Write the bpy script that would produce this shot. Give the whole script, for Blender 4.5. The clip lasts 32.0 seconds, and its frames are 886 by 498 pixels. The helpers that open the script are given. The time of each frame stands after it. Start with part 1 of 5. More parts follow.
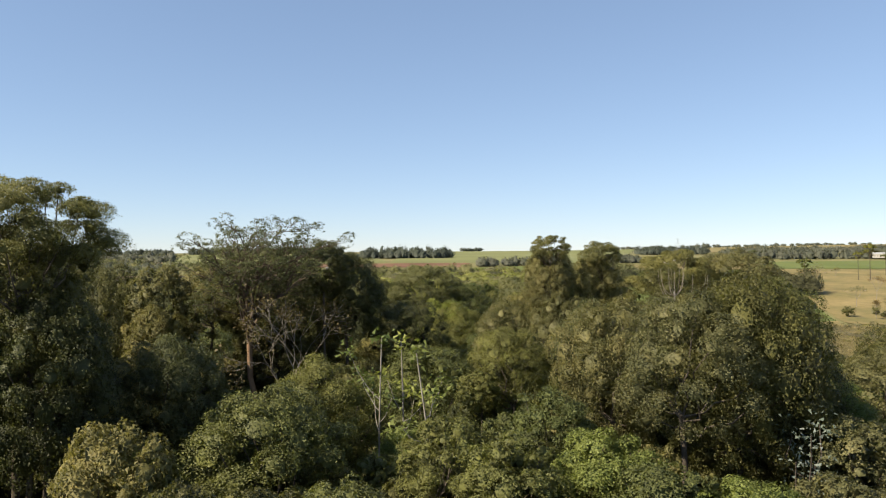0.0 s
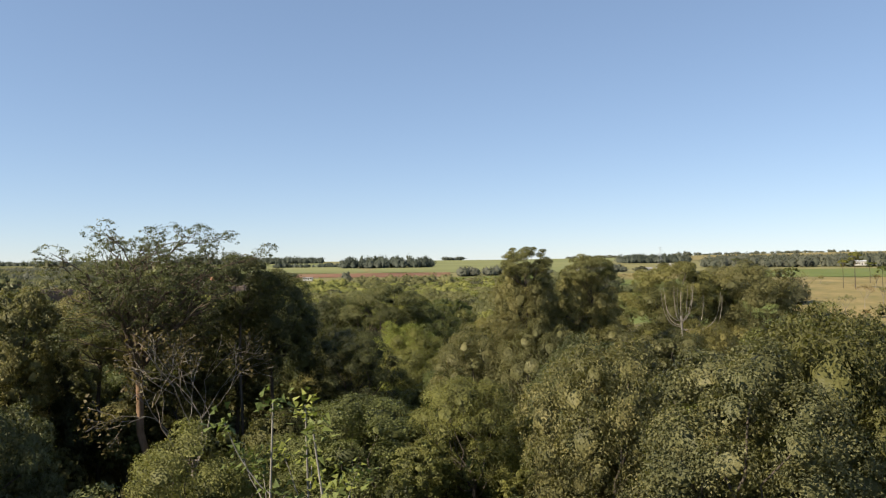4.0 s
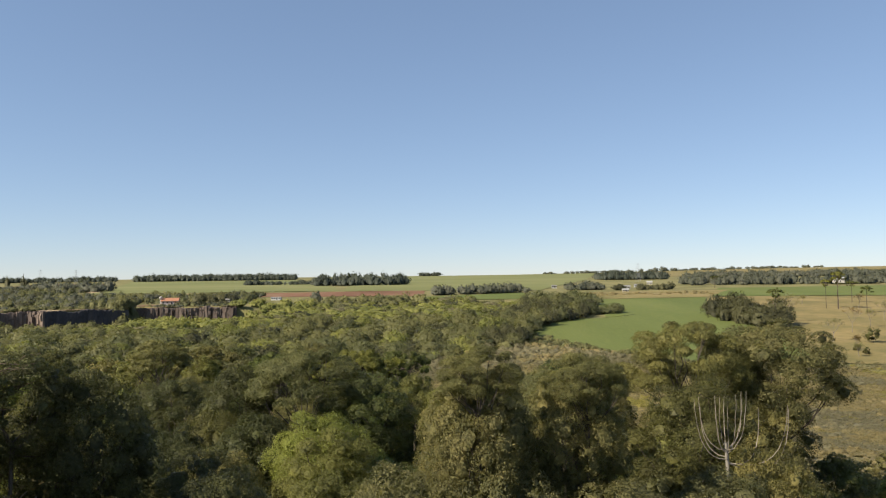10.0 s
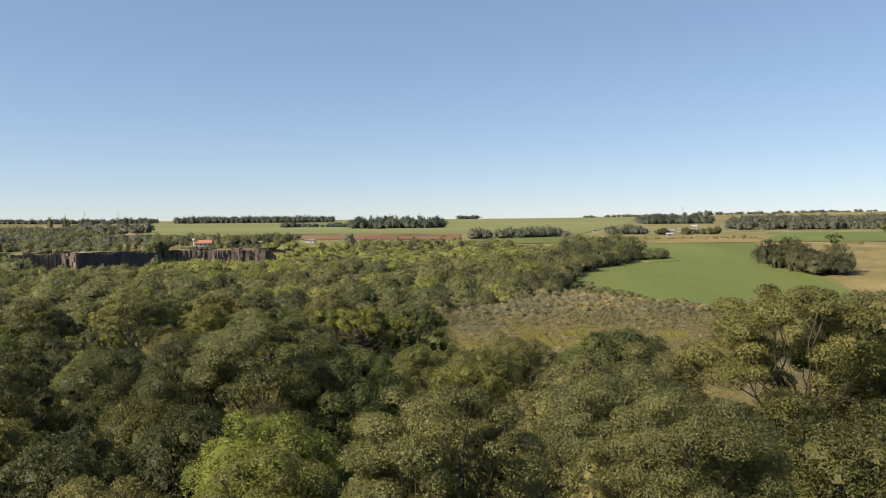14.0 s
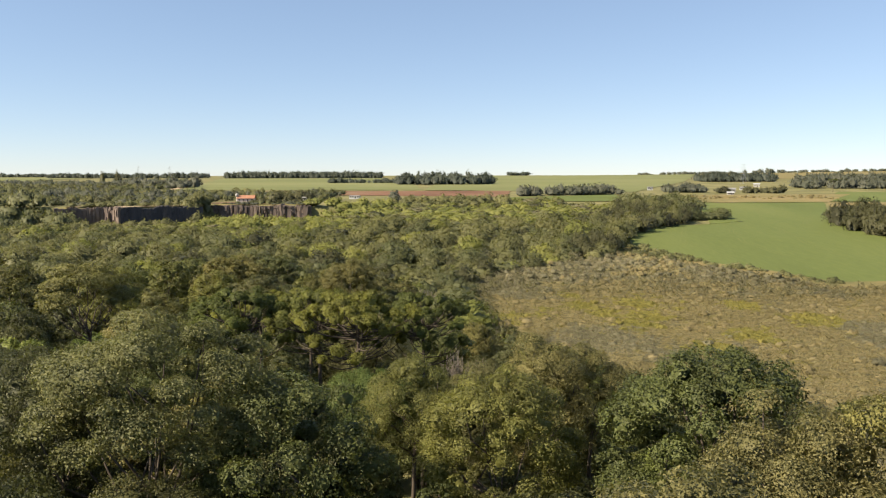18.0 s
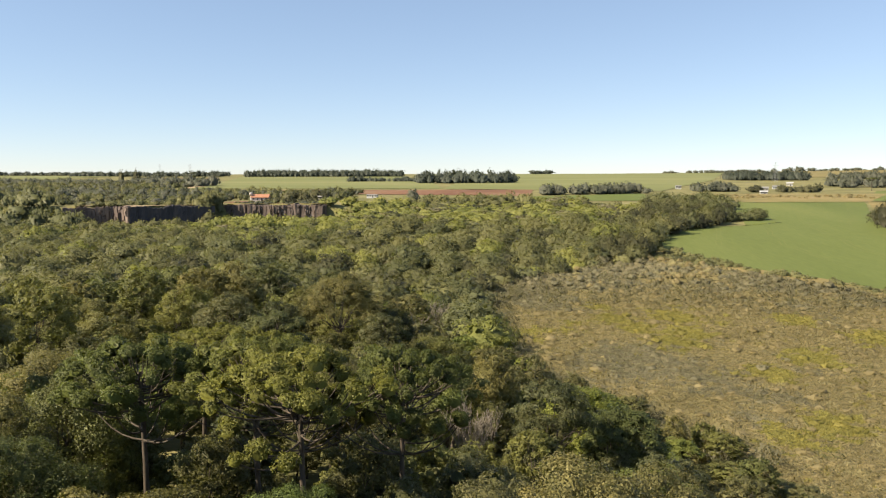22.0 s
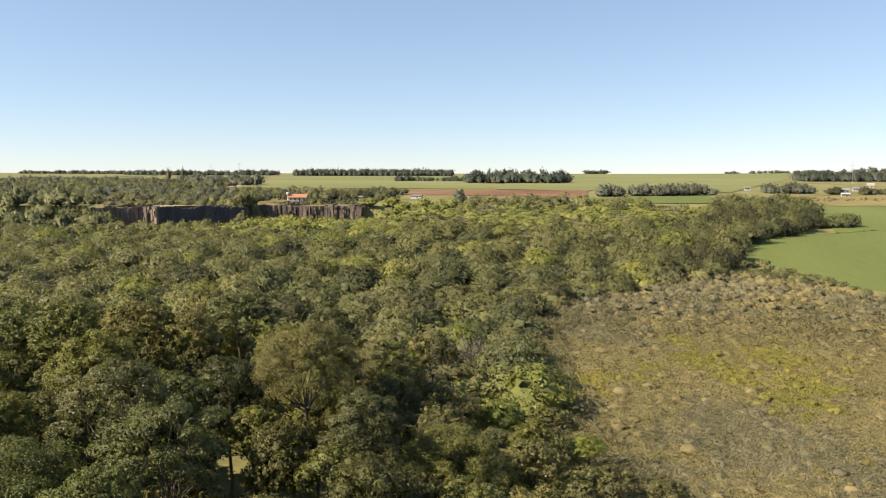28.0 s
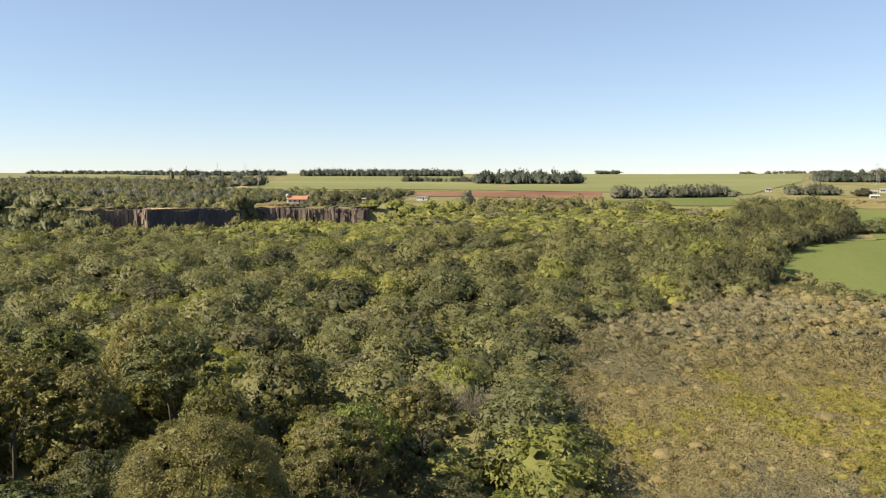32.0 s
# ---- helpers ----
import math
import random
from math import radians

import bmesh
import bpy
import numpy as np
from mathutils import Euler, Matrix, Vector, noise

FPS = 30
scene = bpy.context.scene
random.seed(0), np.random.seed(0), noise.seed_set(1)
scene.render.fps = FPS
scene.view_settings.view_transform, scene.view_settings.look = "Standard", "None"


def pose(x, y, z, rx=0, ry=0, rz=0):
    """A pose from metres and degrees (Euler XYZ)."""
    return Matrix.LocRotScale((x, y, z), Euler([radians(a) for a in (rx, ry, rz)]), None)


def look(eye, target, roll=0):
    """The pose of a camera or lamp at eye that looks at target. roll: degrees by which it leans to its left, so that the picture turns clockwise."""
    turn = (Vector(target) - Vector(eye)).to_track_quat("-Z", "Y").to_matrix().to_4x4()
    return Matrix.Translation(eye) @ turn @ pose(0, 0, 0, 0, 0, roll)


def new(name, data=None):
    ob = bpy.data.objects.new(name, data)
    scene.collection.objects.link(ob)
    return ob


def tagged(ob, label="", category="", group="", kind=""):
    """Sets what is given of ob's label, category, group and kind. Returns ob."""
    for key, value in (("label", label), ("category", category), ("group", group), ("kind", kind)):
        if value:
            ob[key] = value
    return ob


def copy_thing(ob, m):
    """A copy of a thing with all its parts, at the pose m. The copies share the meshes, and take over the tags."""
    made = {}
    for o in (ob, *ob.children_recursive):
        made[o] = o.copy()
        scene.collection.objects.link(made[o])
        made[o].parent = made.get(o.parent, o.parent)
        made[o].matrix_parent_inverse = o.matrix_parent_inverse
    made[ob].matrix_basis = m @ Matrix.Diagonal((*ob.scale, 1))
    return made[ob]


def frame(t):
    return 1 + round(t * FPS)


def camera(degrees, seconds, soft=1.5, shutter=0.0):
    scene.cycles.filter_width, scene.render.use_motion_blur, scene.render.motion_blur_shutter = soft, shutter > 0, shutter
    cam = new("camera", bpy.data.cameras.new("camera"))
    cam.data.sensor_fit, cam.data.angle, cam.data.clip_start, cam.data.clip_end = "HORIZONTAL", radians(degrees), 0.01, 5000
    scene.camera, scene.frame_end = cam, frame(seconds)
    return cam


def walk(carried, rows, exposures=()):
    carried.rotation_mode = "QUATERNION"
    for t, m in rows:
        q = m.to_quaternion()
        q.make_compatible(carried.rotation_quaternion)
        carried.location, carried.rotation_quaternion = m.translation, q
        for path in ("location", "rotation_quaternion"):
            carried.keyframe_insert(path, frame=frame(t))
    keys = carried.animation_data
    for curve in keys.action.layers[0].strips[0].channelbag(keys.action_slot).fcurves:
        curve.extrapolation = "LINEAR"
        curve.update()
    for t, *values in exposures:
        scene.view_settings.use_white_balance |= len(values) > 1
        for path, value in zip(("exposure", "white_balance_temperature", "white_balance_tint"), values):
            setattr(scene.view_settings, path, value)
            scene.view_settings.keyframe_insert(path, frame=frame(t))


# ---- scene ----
cam = camera(61.9, 32.0, 1.15)
PATH = [
    (0, (0.538, 3.225, 21.428), (0.518, 5.225, 21.439), -0.4),
    (0.5, (0.748, 5.082, 21.448), (0.737, 7.082, 21.46), -0.3),
    (1, (1.012, 6.926, 21.494), (1.008, 8.926, 21.509), -0.5),
    (1.5, (1.3, 8.795, 21.533), (1.301, 10.795, 21.551), -0.5),
    (2, (1.6, 10.707, 21.592), (1.607, 12.707, 21.612), -0.5),
    (2.5, (1.942, 12.554, 21.597), (1.955, 14.554, 21.62), -0.6),
    (3, (2.272, 14.304, 21.63), (2.291, 16.303, 21.657), -0.5),
    (3.5, (2.618, 16.014, 21.735), (2.641, 18.013, 21.766), -0.6),
    (5.5, (3.933, 22.908, 23.366), (3.977, 24.907, 23.411), -0.5),
    (6, (4.269, 24.517, 23.974), (4.319, 26.516, 24.023), -0.5),
    (6.5, (4.57, 25.997, 24.626), (4.624, 27.995, 24.679), -0.5),
    (7, (4.885, 27.591, 25.166), (4.945, 29.589, 25.222), -0.6),
    (7.5, (5.192, 29.276, 25.396), (5.256, 31.274, 25.456), -0.6),
    (8, (5.459, 30.935, 25.5), (5.529, 32.933, 25.563), -0.6),
    (8.5, (5.704, 32.556, 25.637), (5.778, 34.554, 25.702), -0.6),
    (9, (6.006, 34.434, 25.768), (6.086, 36.431, 25.834), -0.6),
    (9.5, (6.3, 36.347, 25.89), (6.384, 38.344, 25.96), -0.6),
    (10, (6.666, 38.646, 25.931), (6.755, 40.643, 26.004), -0.7),
    (10.5, (7.021, 40.917, 26.031), (7.111, 42.913, 26.106), -0.7),
    (11, (7.385, 43.35, 26.021), (7.458, 45.347, 26.1), -0.6),
    (11.5, (7.829, 45.643, 25.989), (7.863, 47.641, 26.071), -0.6),
    (12, (8.338, 47.869, 26.068), (8.363, 49.867, 26.147), -0.5),
    (12.5, (8.785, 50.161, 26.058), (8.803, 52.16, 26.106), -0.6),
    (13, (8.958, 52.332, 25.965), (8.968, 54.332, 25.966), -0.5),
    (13.5, (9.23, 54.494, 25.953), (9.228, 56.494, 25.907), -0.5),
    (15.5, (10.867, 64.388, 25.88), (10.788, 66.383, 25.765), -0.2),
    (16, (11.115, 66.85, 25.877), (11.013, 68.844, 25.763), -0.2),
    (16.5, (11.329, 69.346, 25.857), (11.202, 71.339, 25.744), -0.1),
    (17, (11.533, 71.918, 25.804), (11.394, 73.909, 25.686), -0.1),
    (17.5, (11.713, 74.336, 25.777), (11.569, 76.325, 25.621), -0.1),
    (18, (11.872, 76.738, 25.786), (11.719, 78.722, 25.589), -0.1),
    (18.5, (12.021, 79.188, 25.761), (11.855, 81.17, 25.559), -0.1),
    (19, (12.133, 81.619, 25.802), (11.956, 83.601, 25.601), -0.0),
    (19.5, (12.342, 83.962, 25.798), (12.156, 85.943, 25.597), -0.0),
    (20, (12.421, 86.541, 25.819), (12.226, 88.521, 25.617), -0.0),
    (20.5, (12.423, 89.156, 25.82), (12.218, 91.136, 25.618), 0.0),
    (21, (12.425, 91.841, 25.834), (12.213, 93.819, 25.633), 0.0),
    (21.5, (12.286, 94.806, 25.753), (12.073, 96.784, 25.552), -0.0),
    (22, (12.194, 97.757, 25.718), (11.981, 99.735, 25.517), -0.1),
    (22.5, (12.076, 100.855, 25.68), (11.863, 102.834, 25.478), -0.1),
    (23, (11.973, 103.924, 25.711), (11.757, 105.902, 25.509), -0.1),
    (23.5, (11.899, 107.016, 25.738), (11.668, 108.992, 25.536), -0.1),
    (24, (11.745, 110.526, 25.63), (11.501, 112.501, 25.429), -0.1),
    (24.5, (11.517, 113.819, 25.675), (11.26, 115.792, 25.474), -0.1),
    (25, (11.522, 117.052, 25.579), (11.25, 119.023, 25.378), -0.1),
    (25.5, (11.436, 120.435, 25.591), (11.15, 122.404, 25.388), -0.1),
    (27.5, (10.955, 133.621, 25.505), (10.617, 135.582, 25.303), 0.0),
    (28, (10.718, 137.053, 25.436), (10.367, 139.012, 25.234), 0.1),
    (28.5, (10.518, 140.185, 25.394), (10.154, 142.141, 25.192), 0.1),
    (29, (10.244, 143.527, 25.353), (9.867, 145.481, 25.152), 0.1),
    (29.5, (10.031, 146.863, 25.365), (9.651, 148.816, 25.164), 0.1),
    (30, (9.743, 150.158, 25.554), (9.362, 152.111, 25.352), 0.1),
    (30.5, (9.364, 153.547, 25.703), (8.984, 155.5, 25.502), 0.1),
    (31, (9.018, 156.897, 25.855), (8.637, 158.85, 25.653), 0.1),
    (31.5, (8.607, 160.217, 25.999), (8.227, 162.17, 25.798), 0.2),
    (32, (8.171, 163.558, 26.006), (7.793, 165.512, 25.804), 0.1),
]
EXPOSURES = [(0, 0.88, 6500, 10), (3.5, 0.8, 6450, 10), (6, 0.7, 6400, 10), (13, 0.62, 6400, 10), (16, 0.8, 6500, 10), (19, 0.95, 6700, 10), (25, 1.0, 6760, 10), (32, 0.98, 6760, 10)]
walk(cam, [(t, look(eye, target, roll)) for t, eye, target, roll in PATH], EXPOSURES)

# ---- world and sun ----
world = bpy.data.worlds.new("sky")
scene.world = world
world.use_nodes = True
wn = world.node_tree.nodes
sky = wn.new("ShaderNodeTexSky")
sky.sky_type = "NISHITA"
sky.sun_disc = False
sky.sun_elevation, sky.sun_rotation = radians(40.8), radians(-115.5)
sky.altitude, sky.air_density, sky.dust_density, sky.ozone_density = 500, 0.85, 0.0, 5.0
wn["Background"].inputs["Strength"].default_value = 0.156
even = wn.new("ShaderNodeGamma")
even.inputs["Gamma"].default_value = 0.61
world.node_tree.links.new(sky.outputs[0], even.inputs["Color"])
cool = wn.new("ShaderNodeMix")
cool.data_type, cool.blend_type = "RGBA", "MULTIPLY"
cool.inputs["Factor"].default_value = 1.0
cool.inputs["B"].default_value = (0.935, 0.957, 1.01, 1)
world.node_tree.links.new(even.outputs[0], cool.inputs["A"])
world.node_tree.links.new(cool.outputs["Result"], wn["Background"].inputs["Color"])
sun = new("sun", bpy.data.lights.new("sun", "SUN"))
sun.data.energy, sun.data.angle, sun.data.color = 5.0, radians(0.55), (1.0, 0.89, 0.70)
sun.matrix_world = look((-670, -320, 640), (0, 0, 0))


# ---- materials ----
def graph(name, rough=0.7, spec=0.3):
    m = bpy.data.materials.new(name)
    m.use_nodes = True
    nt = m.node_tree
    b = nt.nodes["Principled BSDF"]
    b.inputs["Roughness"].default_value = rough
    b.inputs["Specular IOR Level"].default_value = spec
    return m, nt, b


def link(nt, a, b):
    nt.links.new(a, b)


def noise_at(nt, scale, detail=3.0, coord="Object", rough=0.55, stretch=None):
    co = nt.nodes.new("ShaderNodeTexCoord") if coord != "World" else nt.nodes.new("ShaderNodeNewGeometry")
    src = co.outputs[coord] if coord != "World" else co.outputs["Position"]
    if stretch:
        mp = nt.nodes.new("ShaderNodeMapping")
        mp.inputs["Scale"].default_value = stretch
        link(nt, src, mp.inputs["Vector"])
        src = mp.outputs[0]
    n = nt.nodes.new("ShaderNodeTexNoise")
    n.inputs["Scale"].default_value, n.inputs["Detail"].default_value, n.inputs["Roughness"].default_value = scale, detail, rough
    link(nt, src, n.inputs["Vector"])
    return n.outputs["Fac"]


def ramp(nt, fac, stops):
    r = nt.nodes.new("ShaderNodeValToRGB")
    e = r.color_ramp.elements
    while len(e) < len(stops):
        e.new(0.5)
    for el, (p, c) in zip(e, stops):
        el.position, el.color = p, (*c, 1)
    link(nt, fac, r.inputs[0])
    return r.outputs[0]


def mix(nt, kind, fac, a, b):
    x = nt.nodes.new("ShaderNodeMix")
    x.data_type, x.blend_type = "RGBA", kind
    for sock, v in ((x.inputs["Factor"], fac), (x.inputs["A"], a), (x.inputs["B"], b)):
        if isinstance(v, (int, float)):
            sock.default_value = v
        elif isinstance(v, tuple):
            sock.default_value = (*v, 1)
        else:
            link(nt, v, sock)
    return x.outputs["Result"]


def math_node(nt, op, a, b):
    x = nt.nodes.new("ShaderNodeMath")
    x.operation = op
    for sock, v in zip(x.inputs, (a, b)):
        if isinstance(v, (int, float)):
            sock.default_value = v
        else:
            link(nt, v, sock)
    return x.outputs[0]


def bump(nt, b, fac, strength=0.4, dist=0.05):
    n = nt.nodes.new("ShaderNodeBump")
    n.inputs["Strength"].default_value, n.inputs["Distance"].default_value = strength, dist
    link(nt, fac, n.inputs["Height"])
    link(nt, n.outputs[0], b.inputs["Normal"])


def leaf_material(name, dark, mid, light, patch=0.0, through_part=0.34, rough=0.55):
    """Foliage: colour varies by tree, by spray of leaves and by soft patches; a part of the light passes through."""
    m, nt, b = graph(name, rough, 0.25)
    geo = nt.nodes.new("ShaderNodeNewGeometry")
    info = nt.nodes.new("ShaderNodeObjectInfo")
    per_leaf = geo.outputs["Random Per Island"]
    soft = noise_at(nt, 0.55, 3.0, "Object")
    v = math_node(nt, "ADD", math_node(nt, "MULTIPLY", per_leaf, 0.18 if not patch else 0.16), math_node(nt, "MULTIPLY", soft, 0.78))
    if patch:
        plant = nt.nodes.new("ShaderNodeAttribute")
        plant.attribute_name = "plant_tone"
        wide = math_node(nt, "ADD", math_node(nt, "MULTIPLY", noise_at(nt, patch, 2.0, "World"), 0.45), math_node(nt, "MULTIPLY", plant.outputs["Fac"], 0.26))
        v = math_node(nt, "ADD", math_node(nt, "MULTIPLY", v, 0.28), wide)
    col = ramp(nt, v, [(0.25, dark), (0.5, mid), (0.78, light)])
    tint = ramp(nt, info.outputs["Random"], [(0.0, (0.60, 0.72, 0.70)), (0.3, (0.86, 0.93, 0.88)), (0.7, (1.04, 1.06, 0.90)), (1.0, (1.17, 1.17, 0.90))])
    if not patch:
        col = mix(nt, "MULTIPLY", 1.0, col, tint)
    # Fine noise paints shaded gaps between leaves into the colour; also drives the bump.
    gap_grain = noise_at(nt, 5.0, 2.0, "Object", 0.7)
    col = mix(nt, "MULTIPLY", 1.0, col, ramp(nt, gap_grain, [(0.3, (0.84, 0.85, 0.84) if not patch else (0.90, 0.91, 0.90)), (0.65, (1.07, 1.07, 1.05) if not patch else (1.05, 1.05, 1.04))]))
    bump(nt, b, gap_grain, 0.4 if not patch else 0.2, 0.12)
    link(nt, col, b.inputs["Base Color"])
    tr = nt.nodes.new("ShaderNodeBsdfTranslucent")
    link(nt, mix(nt, "MULTIPLY", 1.0, col, (1.15, 1.2, 0.66)), tr.inputs["Color"])
    sh = nt.nodes.new("ShaderNodeMixShader")
    sh.inputs[0].default_value = through_part
    link(nt, b.outputs[0], sh.inputs[1])
    link(nt, tr.outputs[0], sh.inputs[2])
    link(nt, sh.outputs[0], nt.nodes["Material Output"].inputs["Surface"])
    return m


def ground_material(name, stops, scale=0.05, fine=1.5, rough=0.9, stretch=None, relief=0.5):
    m, nt, b = graph(name, rough, 0.15)
    big = noise_at(nt, scale, 4.0, "World", 0.6, stretch)
    small = noise_at(nt, fine, 4.0, "World", 0.65, stretch)
    v = math_node(nt, "ADD", math_node(nt, "MULTIPLY", big, 0.65), math_node(nt, "MULTIPLY", small, 0.35))
    link(nt, ramp(nt, v, stops), b.inputs["Base Color"])
    bump(nt, b, small, relief, 0.2)
    return m


def bark_material(name, dark, light):
    m, nt, b = graph(name, 0.85, 0.2)
    n = noise_at(nt, 3.0, 5.0, "Object", 0.65, (1, 1, 0.25))
    link(nt, ramp(nt, n, [(0.3, dark), (0.7, light)]), b.inputs["Base Color"])
    bump(nt, b, n, 0.6, 0.05)
    return m


def plain_material(name, a, b2, scale=1.2, rough=0.7):
    m, nt, b = graph(name, rough, 0.3)
    n = noise_at(nt, scale, 5.0, "Object", 0.65)
    link(nt, ramp(nt, n, [(0.3, a), (0.7, b2)]), b.inputs["Base Color"])
    bump(nt, b, n, 0.2, 0.02)
    return m


LEAF = {
    "green": leaf_material("leaf_green", (0.093, 0.09, 0.035), (0.175, 0.169, 0.059), (0.293, 0.283, 0.097)),
    "dark": leaf_material("leaf_dark", (0.058, 0.055, 0.028), (0.108, 0.102, 0.041), (0.182, 0.172, 0.067)),
    "olive": leaf_material("leaf_olive", (0.091, 0.087, 0.042), (0.185, 0.164, 0.073), (0.332, 0.267, 0.124)),
    "bright": leaf_material("leaf_bright", (0.12, 0.135, 0.038), (0.21, 0.224, 0.063), (0.329, 0.336, 0.111)),
    "feather": leaf_material("leaf_feather", (0.104, 0.099, 0.043), (0.195, 0.178, 0.072), (0.319, 0.276, 0.113), through_part=0.3),
    "pale": leaf_material("leaf_pale", (0.096, 0.09, 0.044), (0.2, 0.176, 0.085), (0.34, 0.288, 0.15)),
    "needle": leaf_material("leaf_needle", (0.088, 0.086, 0.032), (0.168, 0.164, 0.045), (0.285, 0.276, 0.07)),
    "russet": leaf_material("leaf_russet", (0.107, 0.068, 0.031), (0.198, 0.129, 0.050), (0.305, 0.209, 0.086)),
    "silver": leaf_material("leaf_silver", (0.075, 0.094, 0.073), (0.195, 0.216, 0.181), (0.376, 0.360, 0.381)),
    "scrub": leaf_material("leaf_scrub", (0.218, 0.177, 0.083), (0.302, 0.245, 0.121), (0.408, 0.33, 0.172), patch=0.06, through_part=0.45),
    "yellow": leaf_material("leaf_yellow", (0.211, 0.188, 0.056), (0.288, 0.249, 0.067), (0.381, 0.319, 0.088), patch=0.05, through_part=0.45),
    "thicket": leaf_material("leaf_thicket", (0.105, 0.107, 0.047), (0.179, 0.173, 0.073), (0.255, 0.237, 0.101), patch=0.03),
    "meadow": leaf_material("leaf_meadow", (0.14, 0.153, 0.042), (0.23, 0.234, 0.065), (0.336, 0.319, 0.098), patch=0.03),
    "darkwood": leaf_material("leaf_dark_wood", (0.047, 0.048, 0.028), (0.088, 0.086, 0.042), (0.155, 0.145, 0.07), patch=0.03),
    "greybush": leaf_material("leaf_grey", (0.166, 0.149, 0.087), (0.226, 0.203, 0.122), (0.305, 0.272, 0.169), patch=0.06, through_part=0.45),
    # Distance haze is mixed into the next two leaf colours, greyer and bluer.
    "hazebelt": leaf_material("leaf_far_belt_hazed", (0.052, 0.062, 0.045), (0.086, 0.098, 0.074), (0.122, 0.130, 0.102), patch=0.02),
    "hazy": leaf_material("leaf_far_wood_hazed", (0.085, 0.092, 0.062), (0.13, 0.134, 0.096), (0.185, 0.179, 0.134), patch=0.02),
    "wood": leaf_material("leaf_wood", (0.083, 0.09, 0.041), (0.146, 0.15, 0.067), (0.222, 0.212, 0.098), patch=0.02),
}
BARK = bark_material("bark_brown", (0.045, 0.036, 0.027), (0.13, 0.105, 0.08))
BARK_PALE = bark_material("bark_pale", (0.15, 0.135, 0.11), (0.33, 0.30, 0.25))
BARK_RED = bark_material("bark_red", (0.14, 0.085, 0.05), (0.32, 0.21, 0.13))
BARK_GREY = bark_material("bark_grey", (0.06, 0.045, 0.032), (0.155, 0.115, 0.08))
TWIG = bark_material("twig_grey", (0.16, 0.135, 0.105), (0.36, 0.31, 0.25))
EARTH = ground_material("ground_grass", [(0.3, (0.090, 0.088, 0.036)), (0.5, (0.180, 0.165, 0.068)), (0.7, (0.270, 0.225, 0.100))], 0.03, 0.8)
CROP = ground_material("crop_green", [(0.3, (0.088, 0.110, 0.029)), (0.5, (0.116, 0.138, 0.038)), (0.72, (0.155, 0.167, 0.050))], 0.012, 0.6, stretch=(1.0, 0.18, 1.0))
CROP_TRACK = ground_material("crop_track", [(0.3, (0.108, 0.125, 0.036)), (0.7, (0.165, 0.168, 0.055))], 0.05, 0.6)
PASTURE = ground_material("pasture_dry", [(0.32, (0.110, 0.108, 0.040)), (0.47, (0.190, 0.152, 0.060)), (0.56, (0.235, 0.180, 0.075)), (0.7, (0.300, 0.225, 0.100))], 0.03, 0.22)
CROP_FAR = ground_material("crop_yellow_green", [(0.3, (0.125, 0.138, 0.050)), (0.5, (0.168, 0.174, 0.066)), (0.7, (0.218, 0.208, 0.090))], 0.006, 0.05, stretch=(0.3, 1.0, 1.0))
SOIL = ground_material("soil_red", [(0.3, (0.120, 0.060, 0.036)), (0.5, (0.190, 0.100, 0.058)), (0.7, (0.220, 0.150, 0.085))], 0.01, 0.1)
SCRUB = ground_material("scrub_tan", [(0.34, (0.124, 0.109, 0.047)), (0.46, (0.176, 0.152, 0.068)), (0.54, (0.221, 0.191, 0.088)), (0.66, (0.273, 0.237, 0.117))], 0.25, 7.0, relief=1.0)
SCRUB_YELLOW = ground_material("scrub_yellow", [(0.34, (0.137, 0.127, 0.039)), (0.48, (0.195, 0.177, 0.049)), (0.58, (0.240, 0.212, 0.057)), (0.68, (0.286, 0.247, 0.073))], 0.3, 6.0, relief=1.0)
SCRUB_GREY = ground_material("scrub_grey", [(0.34, (0.111, 0.096, 0.049)), (0.48, (0.163, 0.140, 0.075)), (0.58, (0.208, 0.179, 0.101)), (0.68, (0.260, 0.227, 0.135))], 0.25, 7.0, relief=1.0)
WEEDS = ground_material("weeds_brown", [(0.3, (0.120, 0.105, 0.040)), (0.5, (0.200, 0.165, 0.065)), (0.7, (0.260, 0.190, 0.090))], 0.02, 0.2)
SAND = ground_material("soil_pale", [(0.3, (0.26, 0.19, 0.11)), (0.6, (0.40, 0.30, 0.18))], 0.1, 0.8)
# One basalt in two tones: shade darkens the first, sunlight warms the second.
ROCK_SHADED = ground_material("basalt", [(0.25, (0.030, 0.031, 0.036)), (0.5, (0.062, 0.060, 0.066)), (0.72, (0.120, 0.105, 0.100))], 0.12, 0.5, stretch=(1, 1, 0.22))
ROCK_BROWN = ground_material("basalt_lit_tone", [(0.25, (0.055, 0.046, 0.042)), (0.5, (0.150, 0.116, 0.098)), (0.72, (0.330, 0.250, 0.195))], 0.12, 0.5, stretch=(1, 1, 0.22))
TILE = plain_material("roof_tile", (0.30, 0.135, 0.075), (0.44, 0.22, 0.13))
WHITE = plain_material("limewash", (0.34, 0.32, 0.28), (0.52, 0.49, 0.44))
METAL = plain_material("sheet_metal", (0.32, 0.32, 0.31), (0.55, 0.55, 0.54), 0.8, 0.45)
ROOF = plain_material("roof_sheet_old", (0.16, 0.15, 0.14), (0.30, 0.29, 0.27), 0.8, 0.6)
STEEL = plain_material("galvanised_steel", (0.25, 0.26, 0.27), (0.4, 0.41, 0.42), 2.0, 0.5)
DARK = plain_material("dark_opening", (0.02, 0.02, 0.022), (0.04, 0.04, 0.042))


